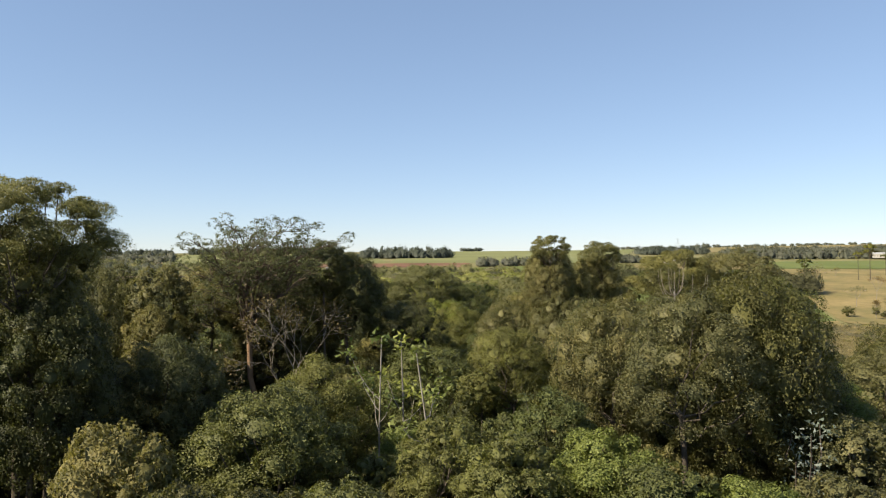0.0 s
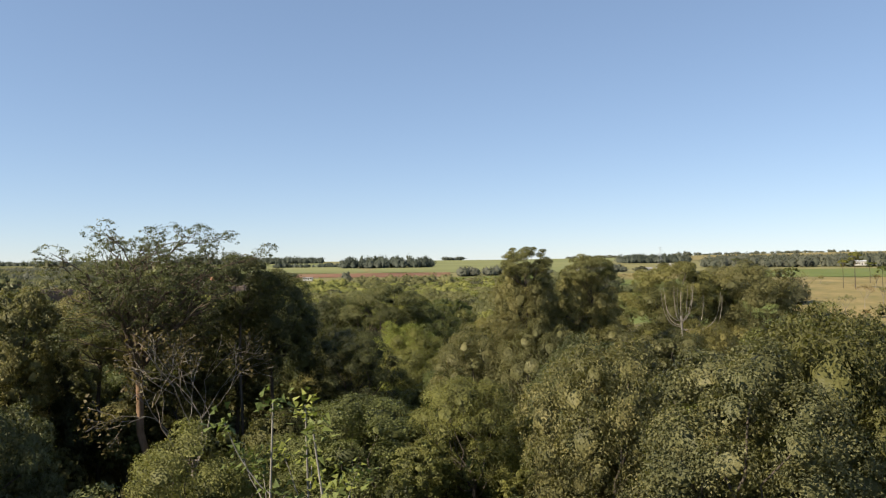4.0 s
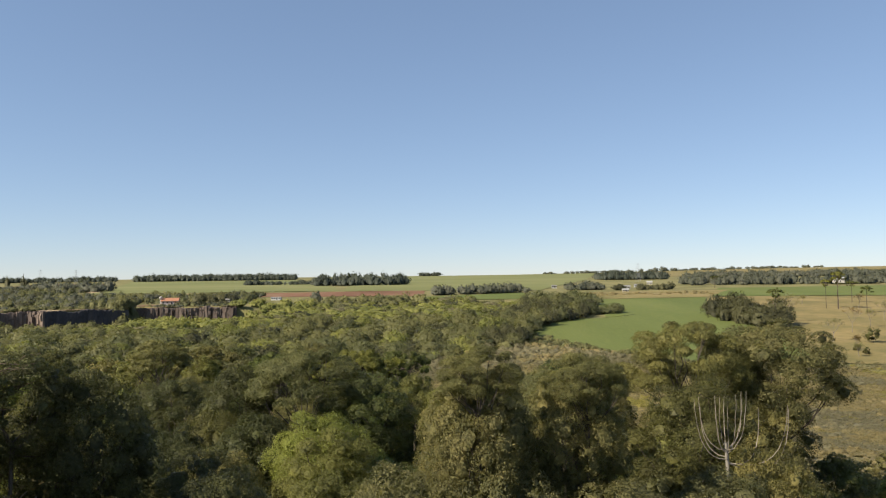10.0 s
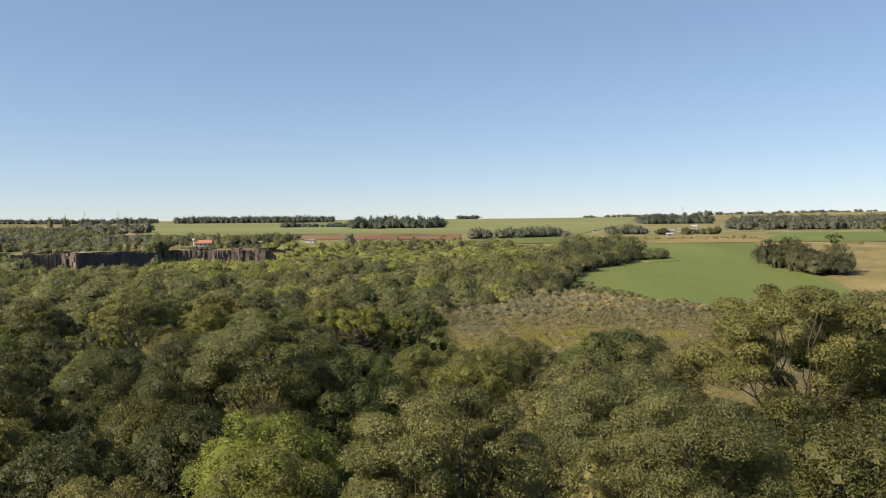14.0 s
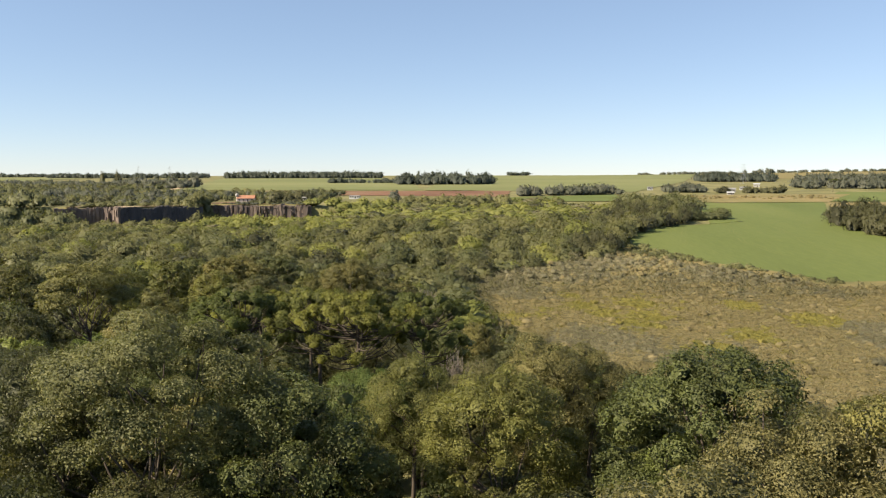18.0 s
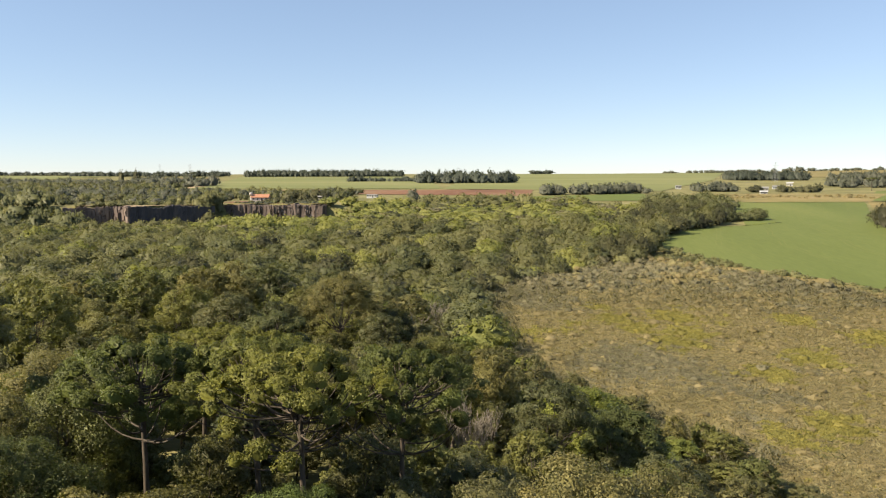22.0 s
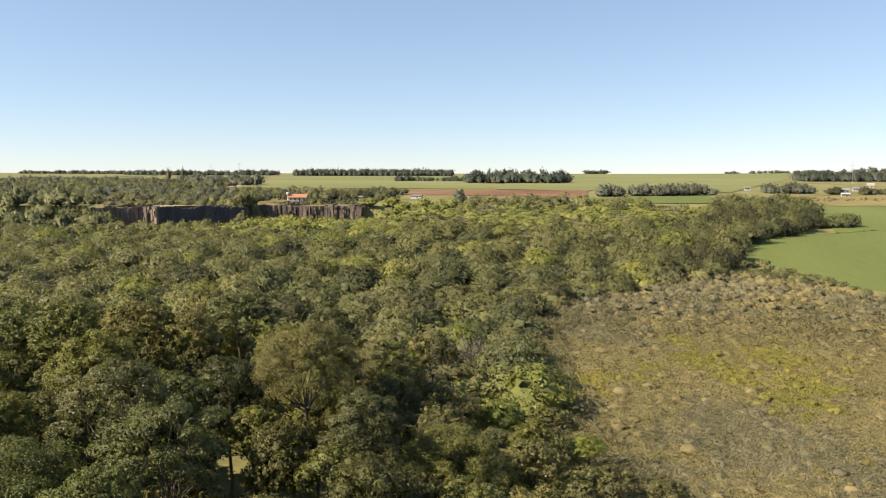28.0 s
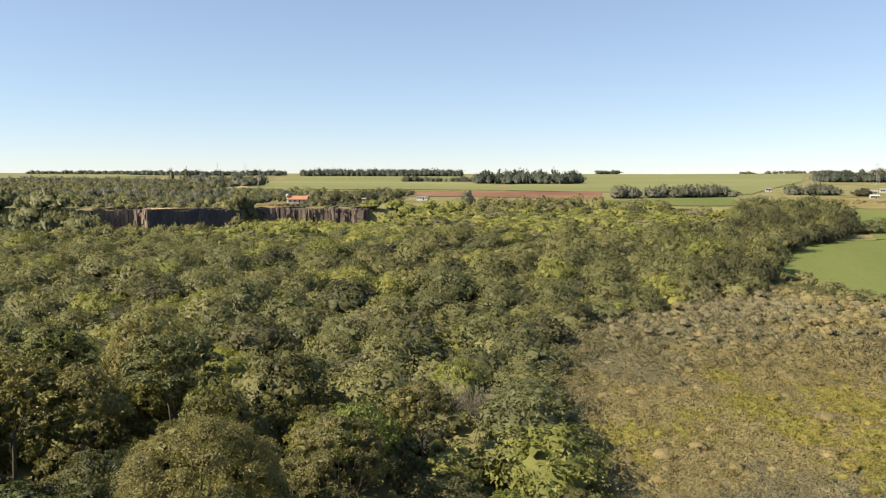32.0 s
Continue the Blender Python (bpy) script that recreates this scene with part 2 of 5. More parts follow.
# ---- mesh helpers ----
def mesh(name, v, f, material, smooth=False, normals=None, tones=None):
    """A mesh from vertices (n, 3) and faces (m, 3 or 4), or several such pairs in a list; normals round off foliage."""
    if isinstance(f, list):
        offs, fs = 0, []
        for vv, ff in zip(v, f):
            fs.append(np.asarray(ff) + offs)
            offs += len(vv)
        v = np.concatenate(v)
        loops = np.concatenate([x.ravel() for x in fs])
        sizes = np.concatenate([np.full(len(x), x.shape[1]) for x in fs])
    else:
        f = np.asarray(f)
        loops, sizes = f.ravel(), np.full(len(f), f.shape[1])
    me = bpy.data.meshes.new(name)
    me.vertices.add(len(v))
    me.vertices.foreach_set("co", np.asarray(v, np.float32).ravel())
    me.loops.add(len(loops))
    me.loops.foreach_set("vertex_index", loops.astype(np.int32))
    me.polygons.add(len(sizes))
    me.polygons.foreach_set("loop_start", np.concatenate([[0], np.cumsum(sizes)[:-1]]).astype(np.int32))
    me.polygons.foreach_set("use_smooth", np.full(len(sizes), smooth or normals is not None))
    me.materials.append(material)
    me.update(calc_edges=True)
    if tones is not None:
        me.attributes.new("plant_tone", "FLOAT", "POINT").data.foreach_set("value", np.concatenate(tones).astype(np.float32))
    if normals is not None:
        nn = np.concatenate(normals)
        nn = nn / (np.linalg.norm(nn, axis=1, keepdims=True) + 1e-9)
        me.attributes.new("custom_normal", "FLOAT_VECTOR", "POINT").data.foreach_set("vector", nn.astype(np.float32).ravel())
    return me


def part(name, me, parent, label=""):
    ob = new(name, me)
    ob.parent = parent
    return tagged(ob, label)


def box(a, b):
    (x0, y0, z0), (x1, y1, z1) = a, b
    v = [(x0, y0, z0), (x1, y0, z0), (x1, y1, z0), (x0, y1, z0), (x0, y0, z1), (x1, y0, z1), (x1, y1, z1), (x0, y1, z1)]
    return np.array(v, float), np.array([(0, 3, 2, 1), (4, 5, 6, 7), (0, 1, 5, 4), (1, 2, 6, 5), (2, 3, 7, 6), (3, 0, 4, 7)])


def tube(pts, radii, sides=6):
    """A tapered tube along points."""
    p, r = np.asarray(pts, float), np.asarray(radii, float)
    d = np.gradient(p, axis=0)
    d /= np.linalg.norm(d, axis=1, keepdims=True) + 1e-9
    side = np.cross(d, np.where(np.abs(d[:, 2:]) > 0.9, (1.0, 0, 0), (0, 0, 1.0)))
    side /= np.linalg.norm(side, axis=1, keepdims=True) + 1e-9
    up = np.cross(side, d)
    a = np.linspace(0, 2 * np.pi, sides, endpoint=False)
    v = (p[:, None] + r[:, None, None] * (np.cos(a)[None, :, None] * side[:, None] + np.sin(a)[None, :, None] * up[:, None])).reshape(-1, 3)
    i, j = np.meshgrid(np.arange(len(p) - 1), np.arange(sides), indexing="ij")
    k = (j + 1) % sides
    f = np.stack([i * sides + j, i * sides + k, (i + 1) * sides + k, (i + 1) * sides + j], -1).reshape(-1, 4)
    return v, f


def limb(rng, a, b, r0, r1, n=5, sag=0.12, wobble=0.05, sides=5):
    """A bent branch from a to b."""
    a, b = np.asarray(a, float), np.asarray(b, float)
    s = np.linspace(0, 1, n)[:, None]
    length = np.linalg.norm(b - a)
    p = a + (b - a) * s
    p[:, 2] -= (np.sin(s[:, 0] * np.pi) * sag * length)
    p[1:-1] += rng.normal(0, wobble * length, (n - 2, 3))
    return tube(p, np.linspace(r0, r1, n), sides)


def cards(rng, p, nrm, size, wide=0.72, fold=0.14):
    """Small folded sprays of leaves at points p that face along nrm."""
    n = len(p)
    nrm = nrm / (np.linalg.norm(nrm, axis=1, keepdims=True) + 1e-9)
    t = np.cross(nrm, rng.normal(size=(n, 3)))
    t /= np.linalg.norm(t, axis=1, keepdims=True) + 1e-9
    b = np.cross(nrm, t)
    s = (size * rng.uniform(0.6, 1.4, n))[:, None]
    w = wide * rng.uniform(0.7, 1.3, (n, 1))
    k = rng.uniform(-0.2, 0.2, (n, 1))
    v = np.stack([p + t * s * 0.55 - nrm * s * fold, p - t * s * 0.45 + b * s * (w + k) * 0.5, p - t * s * 0.45 - b * s * (w - k) * 0.5], 1).reshape(-1, 3)
    return v, np.arange(3 * n).reshape(n, 3)


def ball_template(sub):
    bm = bmesh.new()
    bmesh.ops.create_icosphere(bm, subdivisions=sub, radius=1.0)
    v = np.array([x.co[:] for x in bm.verts])
    f = np.array([[x.index for x in y.verts] for y in bm.faces])
    bm.free()
    return v, f


BALL1, BALL2 = ball_template(1), ball_template(2)


def balls(rng, centres, radii, template=BALL1, rough=0.16):
    tv, tf = template
    n = len(centres)
    k = 1 + rng.normal(0, rough, (n, len(tv), 1))
    v = centres[:, None] + radii[:, None, :] * tv[None] * k
    f = tf[None] + (np.arange(n) * len(tv))[:, None, None]
    return v.reshape(-1, 3), f.reshape(-1, 3)


def clumped_leaves(rng, centres, radii, n, size, core=0.55, top=0.6, loose=0.36, droop=0.0, template=BALL1, spray=14, rustle=0.42, whole=0.5):
    """Leaves in sprays over a set of clumps (ellipsoids), with small dark cores of packed foliage inside."""
    area = radii[:, 0] * (radii[:, 0] + radii[:, 2])
    m = int(n / spray * 1.9) + 4
    pick = rng.choice(len(centres), m, p=area / area.sum())
    d = rng.normal(size=(m, 3))
    d[:, 2] += top
    d /= np.linalg.norm(d, axis=1, keepdims=True)
    depth = 0.98 - np.abs(rng.normal(0, 0.16, (m, 1))) + rng.uniform(-0.04, 0.16, (m, 1))
    p = centres[pick] + d * radii[pick] * depth
    inside = np.zeros(m, bool)
    for c, r in zip(centres, radii):
        inside |= (((p - c) / (r * 0.78)) ** 2).sum(1) < 1
    keep = np.flatnonzero(~inside)[: int(n / spray) + 1]
    p, d, r = p[keep], d[keep], radii[pick][keep]
    k = np.repeat(np.arange(len(p)), spray)[:n]
    off = rng.normal(0, 0.17, (len(k), 3)) * r[k]
    along = (off * d[k]).sum(1, keepdims=True)
    q = p[k] + off - d[k] * along * 0.55
    nrm = d[k] + rng.normal(0, loose, q.shape) + (0, 0, 0.35)
    v, f = cards(rng, q, nrm, size)
    if droop:
        v[0::3, 2] -= droop * size
    mid = centres.mean(0)
    out = (q - mid) / (np.linalg.norm(q - mid, axis=1, keepdims=True) + 1e-9)
    soft = d[k] * 0.5 + out * whole + (0, 0, 0.25) + rng.normal(0, rustle, q.shape)
    vs, fs, ns = [v], [f], [np.repeat(soft, 3, 0)]
    if core:
        bv, bf = balls(rng, centres, radii * core, template)
        vs.append(bv), fs.append(bf), ns.append((bv - np.repeat(centres, len(template[0]), 0)) / np.repeat(radii[:, :1], len(template[0]), 0) * 0.6 + (bv - mid) / np.linalg.norm(bv - mid, axis=1, keepdims=True) * 0.6)
    return vs, fs, ns


# ---- terrain ----
LAND_Y = [-100, 60, 110, 160, 200, 240, 330, 400, 450, 660, 750, 1000, 1500, 2000, 2600, 5000]
LAND_Z = [2, 1, -1, -7, -11, -12, -11.5, -8, -5, 2.5, 6.4, 12, 20, 25, 27, 22]


def smooth(a, b, v):
    k = np.clip((v - a) / (b - a), 0, 1)
    return k * k * (3 - 2 * k)


RIM_X, RIM_Y = [-500, -284, -260, -243, -201, -197, -126], [520, 551, 566, 556, 585, 604, 608]


def rim(x):
    """The line of the quarry's edge."""
    return np.interp(x, RIM_X, RIM_Y)


def ground_z(x, y):
    x, y = np.asarray(x, float), np.asarray(y, float)
    z = np.interp(y, LAND_Y, LAND_Z) + smooth(200, 1500, x) * smooth(900, 2400, y) * 14
    shelf = (1 - smooth(-128, -96, x)) * smooth(rim(x) - 2, rim(x) + 3, y)
    z = z + shelf * (np.maximum(z, 5.0 - 0.004 * (y - 560)) - z)
    w = (1 - smooth(-125, -75, x)) * smooth(330, 400, y) * (1 - smooth(rim(x) - 2, rim(x) + 3, y))
    return z * (1 - w) - 9.5 * w


def grid_mesh(name, xs, ys, material, lift=0.0):
    gx, gy = np.meshgrid(xs, ys)
    v = np.stack([gx, gy, ground_z(gx, gy) + lift], -1).reshape(-1, 3)
    w = len(xs)
    i, j = np.meshgrid(np.arange(len(ys) - 1), np.arange(w - 1), indexing="ij")
    a = i * w + j
    return mesh(name, v, np.stack([a, a + 1, a + w + 1, a + w], -1).reshape(-1, 4), material, True)


XS = np.concatenate([np.linspace(-4500, -900, 19)[:-1], np.linspace(-900, -450, 23)[:-1], np.arange(-450, 351, 5), np.linspace(350, 900, 23)[1:], np.linspace(900, 4500, 19)[1:]])
YS = np.concatenate([np.linspace(-1500, 0, 16)[:-1], np.arange(0, 800, 5), np.linspace(800, 1600, 41)[:-1], np.linspace(1600, 4900, 40)])
tagged(new("ground", grid_mesh("ground", XS, YS, EARTH)), "rolling ground of dry olive grass and bare soil", "ground", kind="structure")


def strip(name, left, right, material, label, lift=0.3, n=24, m=8):
    """A field between two polylines of the same number of points, laid on the ground."""
    left, right = np.array(left, float), np.array(right, float)
    s = np.linspace(0, len(left) - 1, (len(left) - 1) * m + 1)
    k = np.arange(len(left))
    le = np.stack([np.interp(s, k, left[:, i]) for i in (0, 1)], -1)
    ri = np.stack([np.interp(s, k, right[:, i]) for i in (0, 1)], -1)
    u = np.linspace(0, 1, n)[None, :, None]
    p = le[:, None] * (1 - u) + ri[:, None] * u
    edge = np.array([[noise.noise((float(a) * 0.06, float(b) * 0.06, 3.0)) for a, b in row] for row in p])
    p = p + edge[..., None] * 3.0
    v = np.concatenate([p, (ground_z(p[..., 0], p[..., 1]) + lift)[..., None]], -1).reshape(-1, 3)
    i, j = np.meshgrid(np.arange(len(s) - 1), np.arange(n - 1), indexing="ij")
    a = i * n + j
    ob = new(name, mesh(name, v, np.stack([a, a + 1, a + n + 1, a + n], -1).reshape(-1, 4), material, True))
    return tagged(ob, label, "field", kind="structure")


CROP_LEFT = np.array([(129, 338), (86, 387), (71, 431), (92, 500), (133, 514), (170, 685)], float)
CROP_RIGHT = np.array([(176, 340), (193, 400), (203, 445), (205, 525), (225, 575), (271, 691)], float)
strip("crop_field", CROP_LEFT, CROP_RIGHT, CROP, "bright green field of young crop with faint tractor lines", 0.35, 40, 24)
for u in (0.2, 0.42, 0.64, 0.84):
    for gap in (0.0, 0.018):
        a, b = (CROP_LEFT * (1 - s) + CROP_RIGHT * s for s in (u + gap, u + gap + 0.003))
        strip("tractor_line", a[1:], b[1:], CROP_TRACK, "faint wheel track in the young crop", 0.37, 2)
strip("pasture", [(176, 332), (195, 400), (206, 445), (208, 525), (229, 575), (275, 695)], [(300, 300), (420, 350), (480, 410), (520, 460), (600, 560), (560, 668)],
      PASTURE, "dry golden pasture with scattered trees", 0.3)
strip("field_margin", [(61, 428), (75, 379), (119, 324), (166, 317)], [(71.5, 431.5), (86.5, 387.5), (129, 339), (176, 340)], PASTURE, "strip of dry yellow grass along the crop", 0.4, 6)
strip("crop_strip", [(277, 702), (350, 850)], [(560, 672), (640, 862)], CROP, "narrow green crop field behind the pasture", 0.4)
strip("weed_belt", [(150, 686), (165, 792)], [(276, 694), (340, 800)], WEEDS, "belt of brown and yellow weeds beyond the crop", 0.45)
strip("soil_field", [(-300, 806), (-292, 856)], [(18, 756), (24, 884)], SOIL, "ploughed field of red-brown soil", 0.35)
strip("farm_yard", [(-212, 630), (-212, 668)], [(-166, 628), (-166, 662)], SOIL, "bare reddish yard round the farmhouse", 0.3)
strip("crop_hill_west", [(-362, 900), (-420, 1120), (-562, 1580)], [(-75, 900), (-120, 1170), (-236, 1600)], CROP_FAR, "pale yellow-green crop field on a gentle slope", 0.5)
strip("crop_corner", [(-372, 905), (-388, 975)], [(-366, 905), (-372, 975)], SAND, "pale track along the edge of the field", 0.55, 4)
strip("crop_hill", [(-72, 895), (-80, 1200), (-250, 2100)], [(150, 850), (300, 1260), (600, 2350)], CROP_FAR, "wide yellow-green crop field up to the skyline", 0.5)
strip("crop_band", [(12, 692), (12, 738)], [(115, 700), (122, 792)], CROP, "thin band of light green crop among the woods", 0.5)
strip("crop_west", [(-1500, 1300), (-1700, 1900)], [(-830, 1290), (-900, 1800)], CROP_FAR, "distant yellow-green field", 0.6)
strip("soil_west", [(-640, 1240), (-660, 1420)], [(-545, 1240), (-540, 1420)], SOIL, "distant strip of bare brown soil", 0.6)
strip("field_east", [(480, 1400), (640, 2250)], [(1100, 1400), (1500, 2250)], WEEDS, "distant brownish field", 0.6)
strip("dry_patch", [(-66, 606), (-66, 628)], [(-34, 598), (-34, 622)], SAND, "clearing of pale dry grass among the bushes", 0.6, 8)

SHELF = np.array([(-284, 551), (-260, 566), (-243, 556), (-201, 585)], float)
strip("quarry_shelf", SHELF + (0, 3), SHELF + (2, 15), SAND, "bare pale ledge on top of the quarry wall", 0.35, 6)
strip("quarry_shelf", [(-198, 607), (-126, 611)], [(-198, 616), (-126, 622)], PASTURE, "dry grass on top of the lower quarry wall", 0.35, 6)

# ---- quarry ----
def rock_face(a, b, seed, label, material, rough=1.0):
    """A jointed basalt wall between two plan points: upright columns of uneven depth and height that face across the line."""
    rng = np.random.default_rng(seed)
    a, b = np.array(a, float), np.array(b, float)
    length = np.linalg.norm(b - a)
    along = (b - a) / length
    out = np.array([along[1], -along[0]])
    vs, fs = [], []
    s = 0.0
    while s < length:
        w = rng.uniform(0.6, 1.9)
        p = a + along * s
        z0 = -11.0
        z1 = float(ground_z(p[0] - out[0] * 8, p[1] - out[1] * 8)) + rng.uniform(-0.7, 0.25) + 1.5 * noise.noise((s * 0.09, seed, 2.0)) - 0.3
        zs = np.sort(np.concatenate([[z0], rng.uniform(z0 + 2, z1 - 1, rng.integers(2, 5)), [z1]]))
        dep = np.cumsum(rng.uniform(-0.3, 1.0, len(zs)))
        for k in range(len(zs) - 1):
            d = 2.4 - rng.normal(0, 0.6) * rough - dep[k] * 0.6 * rough + 2.2 * rough * noise.noise((s * 0.12, seed + 4.0, zs[k] * 0.05))
            q, f = box((-0.1, -d, zs[k]), (w + 0.1, 8, zs[k + 1] + 0.05))
            q += rng.normal(0, 0.15, q.shape)
            xy = p + q[:, :1] * along - q[:, 1:2] * out
            vs.append(np.concatenate([xy, q[:, 2:]], 1))
            fs.append(f)
        s += w
    return tagged(new("quarry_wall", mesh("quarry_wall", vs, fs, material)), label, "rock face", kind="structure")


# The wall turned from the sun also gets the shade-darkened basalt.
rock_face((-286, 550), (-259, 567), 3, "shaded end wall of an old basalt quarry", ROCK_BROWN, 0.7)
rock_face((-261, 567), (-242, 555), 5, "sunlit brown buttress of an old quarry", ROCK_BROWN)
rock_face((-243, 556), (-200, 586), 6, "jointed basalt wall of an old quarry, shade in its dark colour", ROCK_SHADED, 0.3)
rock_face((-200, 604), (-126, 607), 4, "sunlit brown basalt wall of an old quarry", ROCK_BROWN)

# ---- trees: patterns ----
def root(name):
    ob = new(name)
    ob.empty_display_size = 0.5
    return ob


def crown_clumps(rng, radius, depth, z, n, size=(0.26, 0.46), flat=0.8, under=0.35, jitter=0.055, skirt=False):
    """Centres and radii of clumps over a rounded crown whose top is at z."""
    g = np.arange(n) + 0.5
    a = g * 2.39996 + rng.uniform(0, 6)
    h = 1 - g / n * (1 + under)
    rr = np.sqrt(np.clip(1 - h * h, 0, 1))
    if skirt:
        rr = np.where(h < 0.1, 0.96 + 0.1 * h, rr)
    s = rng.uniform(*size, n) * radius * rng.choice((0.72, 1.0, 1.14), n)
    spread = (radius - s * 0.85) * rng.uniform(0.82, 1.14, n)
    c = np.stack([np.cos(a) * rr * spread, np.sin(a) * rr * spread, z - depth + h * (depth - s * flat * 0.9)], -1)
    c += rng.normal(0, jitter * radius, c.shape)
    return c, np.stack([s, s, s * flat], -1)


def trunk_and_limbs(rng, centres, fork, r0, lean=0.4, sides=6):
    top = np.array([rng.normal(0, lean), rng.normal(0, lean), fork])
    vs, fs = [], []
    v, f = limb(rng, (0, 0, -0.8), top, r0, r0 * 0.7, 6, 0.0, 0.02, 8)
    vs.append(v), fs.append(f)
    for c in centres:
        a = top * rng.uniform(0.75, 1.0)
        v, f = limb(rng, a, c, r0 * rng.uniform(0.25, 0.42), 0.03, 5, 0.08, 0.05, sides)
        vs.append(v), fs.append(f)
    return vs, fs


def make_tree(name, seed, leaf, radius=4.5, height=14.0, depth=5.0, n=16, count=3600, size=0.38, clump=(0.24, 0.46), flat=0.8, under=0.35, core=0.46,
              loose=0.38, droop=0.0, bark=None, r0=0.24, fork=0.45, limbs=10, rustle=0.42, skirt=False):
    """A broadleaf tree of one pattern, hidden far below until copies of it are placed."""
    rng = np.random.default_rng(seed)
    c, r = crown_clumps(rng, radius, depth, height, n, clump, flat, under, skirt=skirt)
    ob = root(name)
    vs, fs = trunk_and_limbs(rng, c[rng.permutation(n)[:limbs]], height * fork, r0)
    part("trunk", mesh("trunk", vs[0], fs[0], bark or BARK, True), ob)
    part("branchwork", mesh("branchwork", vs[1:], fs[1:], bark or BARK, True), ob)
    vs, fs, ns = clumped_leaves(rng, c, r, count, size, core, 0.6, loose, droop, rustle=rustle)
    part("crown", mesh("crown", vs, fs, LEAF[leaf], False, ns), ob)
    ob["size"] = (radius, height, height * fork)
    return ob


LOD = {"near": (14.0, 0.105), "mid": (5.2, 0.185), "far": (2.5, 0.27)}
PATTERN = {}


def pattern(key, **kw):
    """Three densities of one pattern, two individuals of each."""
    for lod, (k, size) in LOD.items():
        for i in (0, 1):
            args = dict(kw)
            args["count"] = int(args.get("count", 3600) * k)
            args["size"] = size * args.pop("leafage", 1.0)
            if lod == "far":
                args["limbs"], args["core"], args["rustle"] = 5, 0.5, 0.5
            if lod == "mid":
                args["core"], args["rustle"] = 0.5, 0.52
            if lod == "near":
                args["rustle"] = 0.58
            PATTERN[key, lod, i] = make_tree(args.pop("name"), hash_seed(key, i), **args)


def hash_seed(key, i):
    return sum(ord(c) * (k + 3) for k, c in enumerate(key)) * 7 + i * 101


pattern("green", name="broadleaf_tree", leaf="green", n=36, clump=(0.18, 0.32), under=0.7)
pattern("dark", name="evergreen_tree", leaf="dark", n=36, clump=(0.19, 0.32), depth=5.6, under=0.85)
pattern("olive", name="bushy_tree", leaf="olive", n=38, clump=(0.17, 0.31), under=0.8, depth=5.2)
pattern("bright", name="leafy_tree", leaf="bright", n=20, clump=(0.24, 0.38), depth=4.2)
pattern("feather", name="feathery_tree", leaf="feather", n=34, clump=(0.15, 0.27), flat=0.55, depth=4.2, core=0.45, count=5600, leafage=0.9, fork=0.4, limbs=18, radius=5.5, r0=0.22)
pattern("spread", name="spreading_tree", leaf="olive", n=46, clump=(0.15, 0.25), flat=0.7, depth=4.6, under=0.3, core=0.5, count=4300, radius=5.4, r0=0.24, fork=0.42, limbs=18)
pattern("dome", name="dome_tree", leaf="green", n=46, clump=(0.16, 0.26), flat=0.85, depth=5.2, under=0.25, radius=4.8, count=4200)
pattern("vine", name="vine_clad_tree", leaf="olive", n=50, clump=(0.17, 0.32), depth=5.2, flat=1.15, under=1.1, radius=4.0, count=4600, droop=0.5, skirt=True)
pattern("darkvine", name="vine_draped_tree", leaf="dark", n=50, clump=(0.17, 0.34), depth=5.4, flat=1.15, under=1.1, radius=4.0, count=4600, droop=0.5, skirt=True)
pattern("greenvine", name="creeper_clad_tree", leaf="green", n=52, clump=(0.16, 0.3), depth=5.0, flat=1.1, under=1.05, radius=4.0, count=4600, droop=0.5, skirt=True)
pattern("pale", name="pale_leaved_tree", leaf="pale", n=20, clump=(0.26, 0.38), depth=4.8, leafage=0.95, count=3200, radius=4.0)
pattern("russet", name="russet_tree", leaf="russet", n=16, clump=(0.24, 0.36), depth=4.0, core=0.5, count=2400)
PLACED = []


def land(x, y):
    return float(ground_z(x, y))


def put(key, x, y, top, radius, label, lod=None, turn=None, rng=random.Random(5)):
    """Plant a tree of a pattern with its top and crown radius given."""
    below = max((26 - top) * 2.6, 10)
    d = math.hypot(x - 10, max(below, y - 164))
    k = radius / PATTERN[key, "near", 0]["size"][0]
    if lod is None:
        lod = next((n for n in ("far", "mid") if LOD[n][1] * k < d * 0.0036), "near")
    src = PATTERN[key, lod, rng.randrange(2)]
    r0, h0, fork = src["size"]
    z = land(x, y)
    rise = (top - z) / k - h0
    squat = min(1.0, 1 + rise / h0)
    ob = copy_thing(src, Matrix.Translation((x, y, z)) @ Matrix.Rotation(rng.uniform(0, 6.28) if turn is None else turn, 4, "Z") @ Matrix.Diagonal((k, k, k * max(squat, 0.3), 1)))
    for child in ob.children if rise > 0 else ():
        if child.name.startswith("trunk"):
            child.scale.z = (fork + rise) / fork
        else:
            child.location.z = rise
    tagged(ob, label, "tree", "trees of the wood")
    PLACED.append((x, y, radius))
    return ob


TREE_LABEL = {
    "green": "mid-green rounded broadleaf tree in the wood",
    "dark": "dark green dense broadleaf tree in the wood",
    "olive": "olive-green bushy broadleaf tree in the wood",
    "bright": "bright yellow-green leafy tree in the wood",
    "feather": "feathery fine-leaved tree with spreading brown branches",
    "spread": "wide olive-green tree with a rounded spreading crown",
    "dome": "dense dome-shaped green tree with even foliage",
    "vine": "tall olive tree overgrown with hanging vines",
    "darkvine": "dark tree overgrown with hanging vines",
    "greenvine": "mid-green tree draped with vines to the ground",
    "pale": "pale grey-green tree with large dull leaves",
    "russet": "thin russet-brown tree with dry leaves",
}


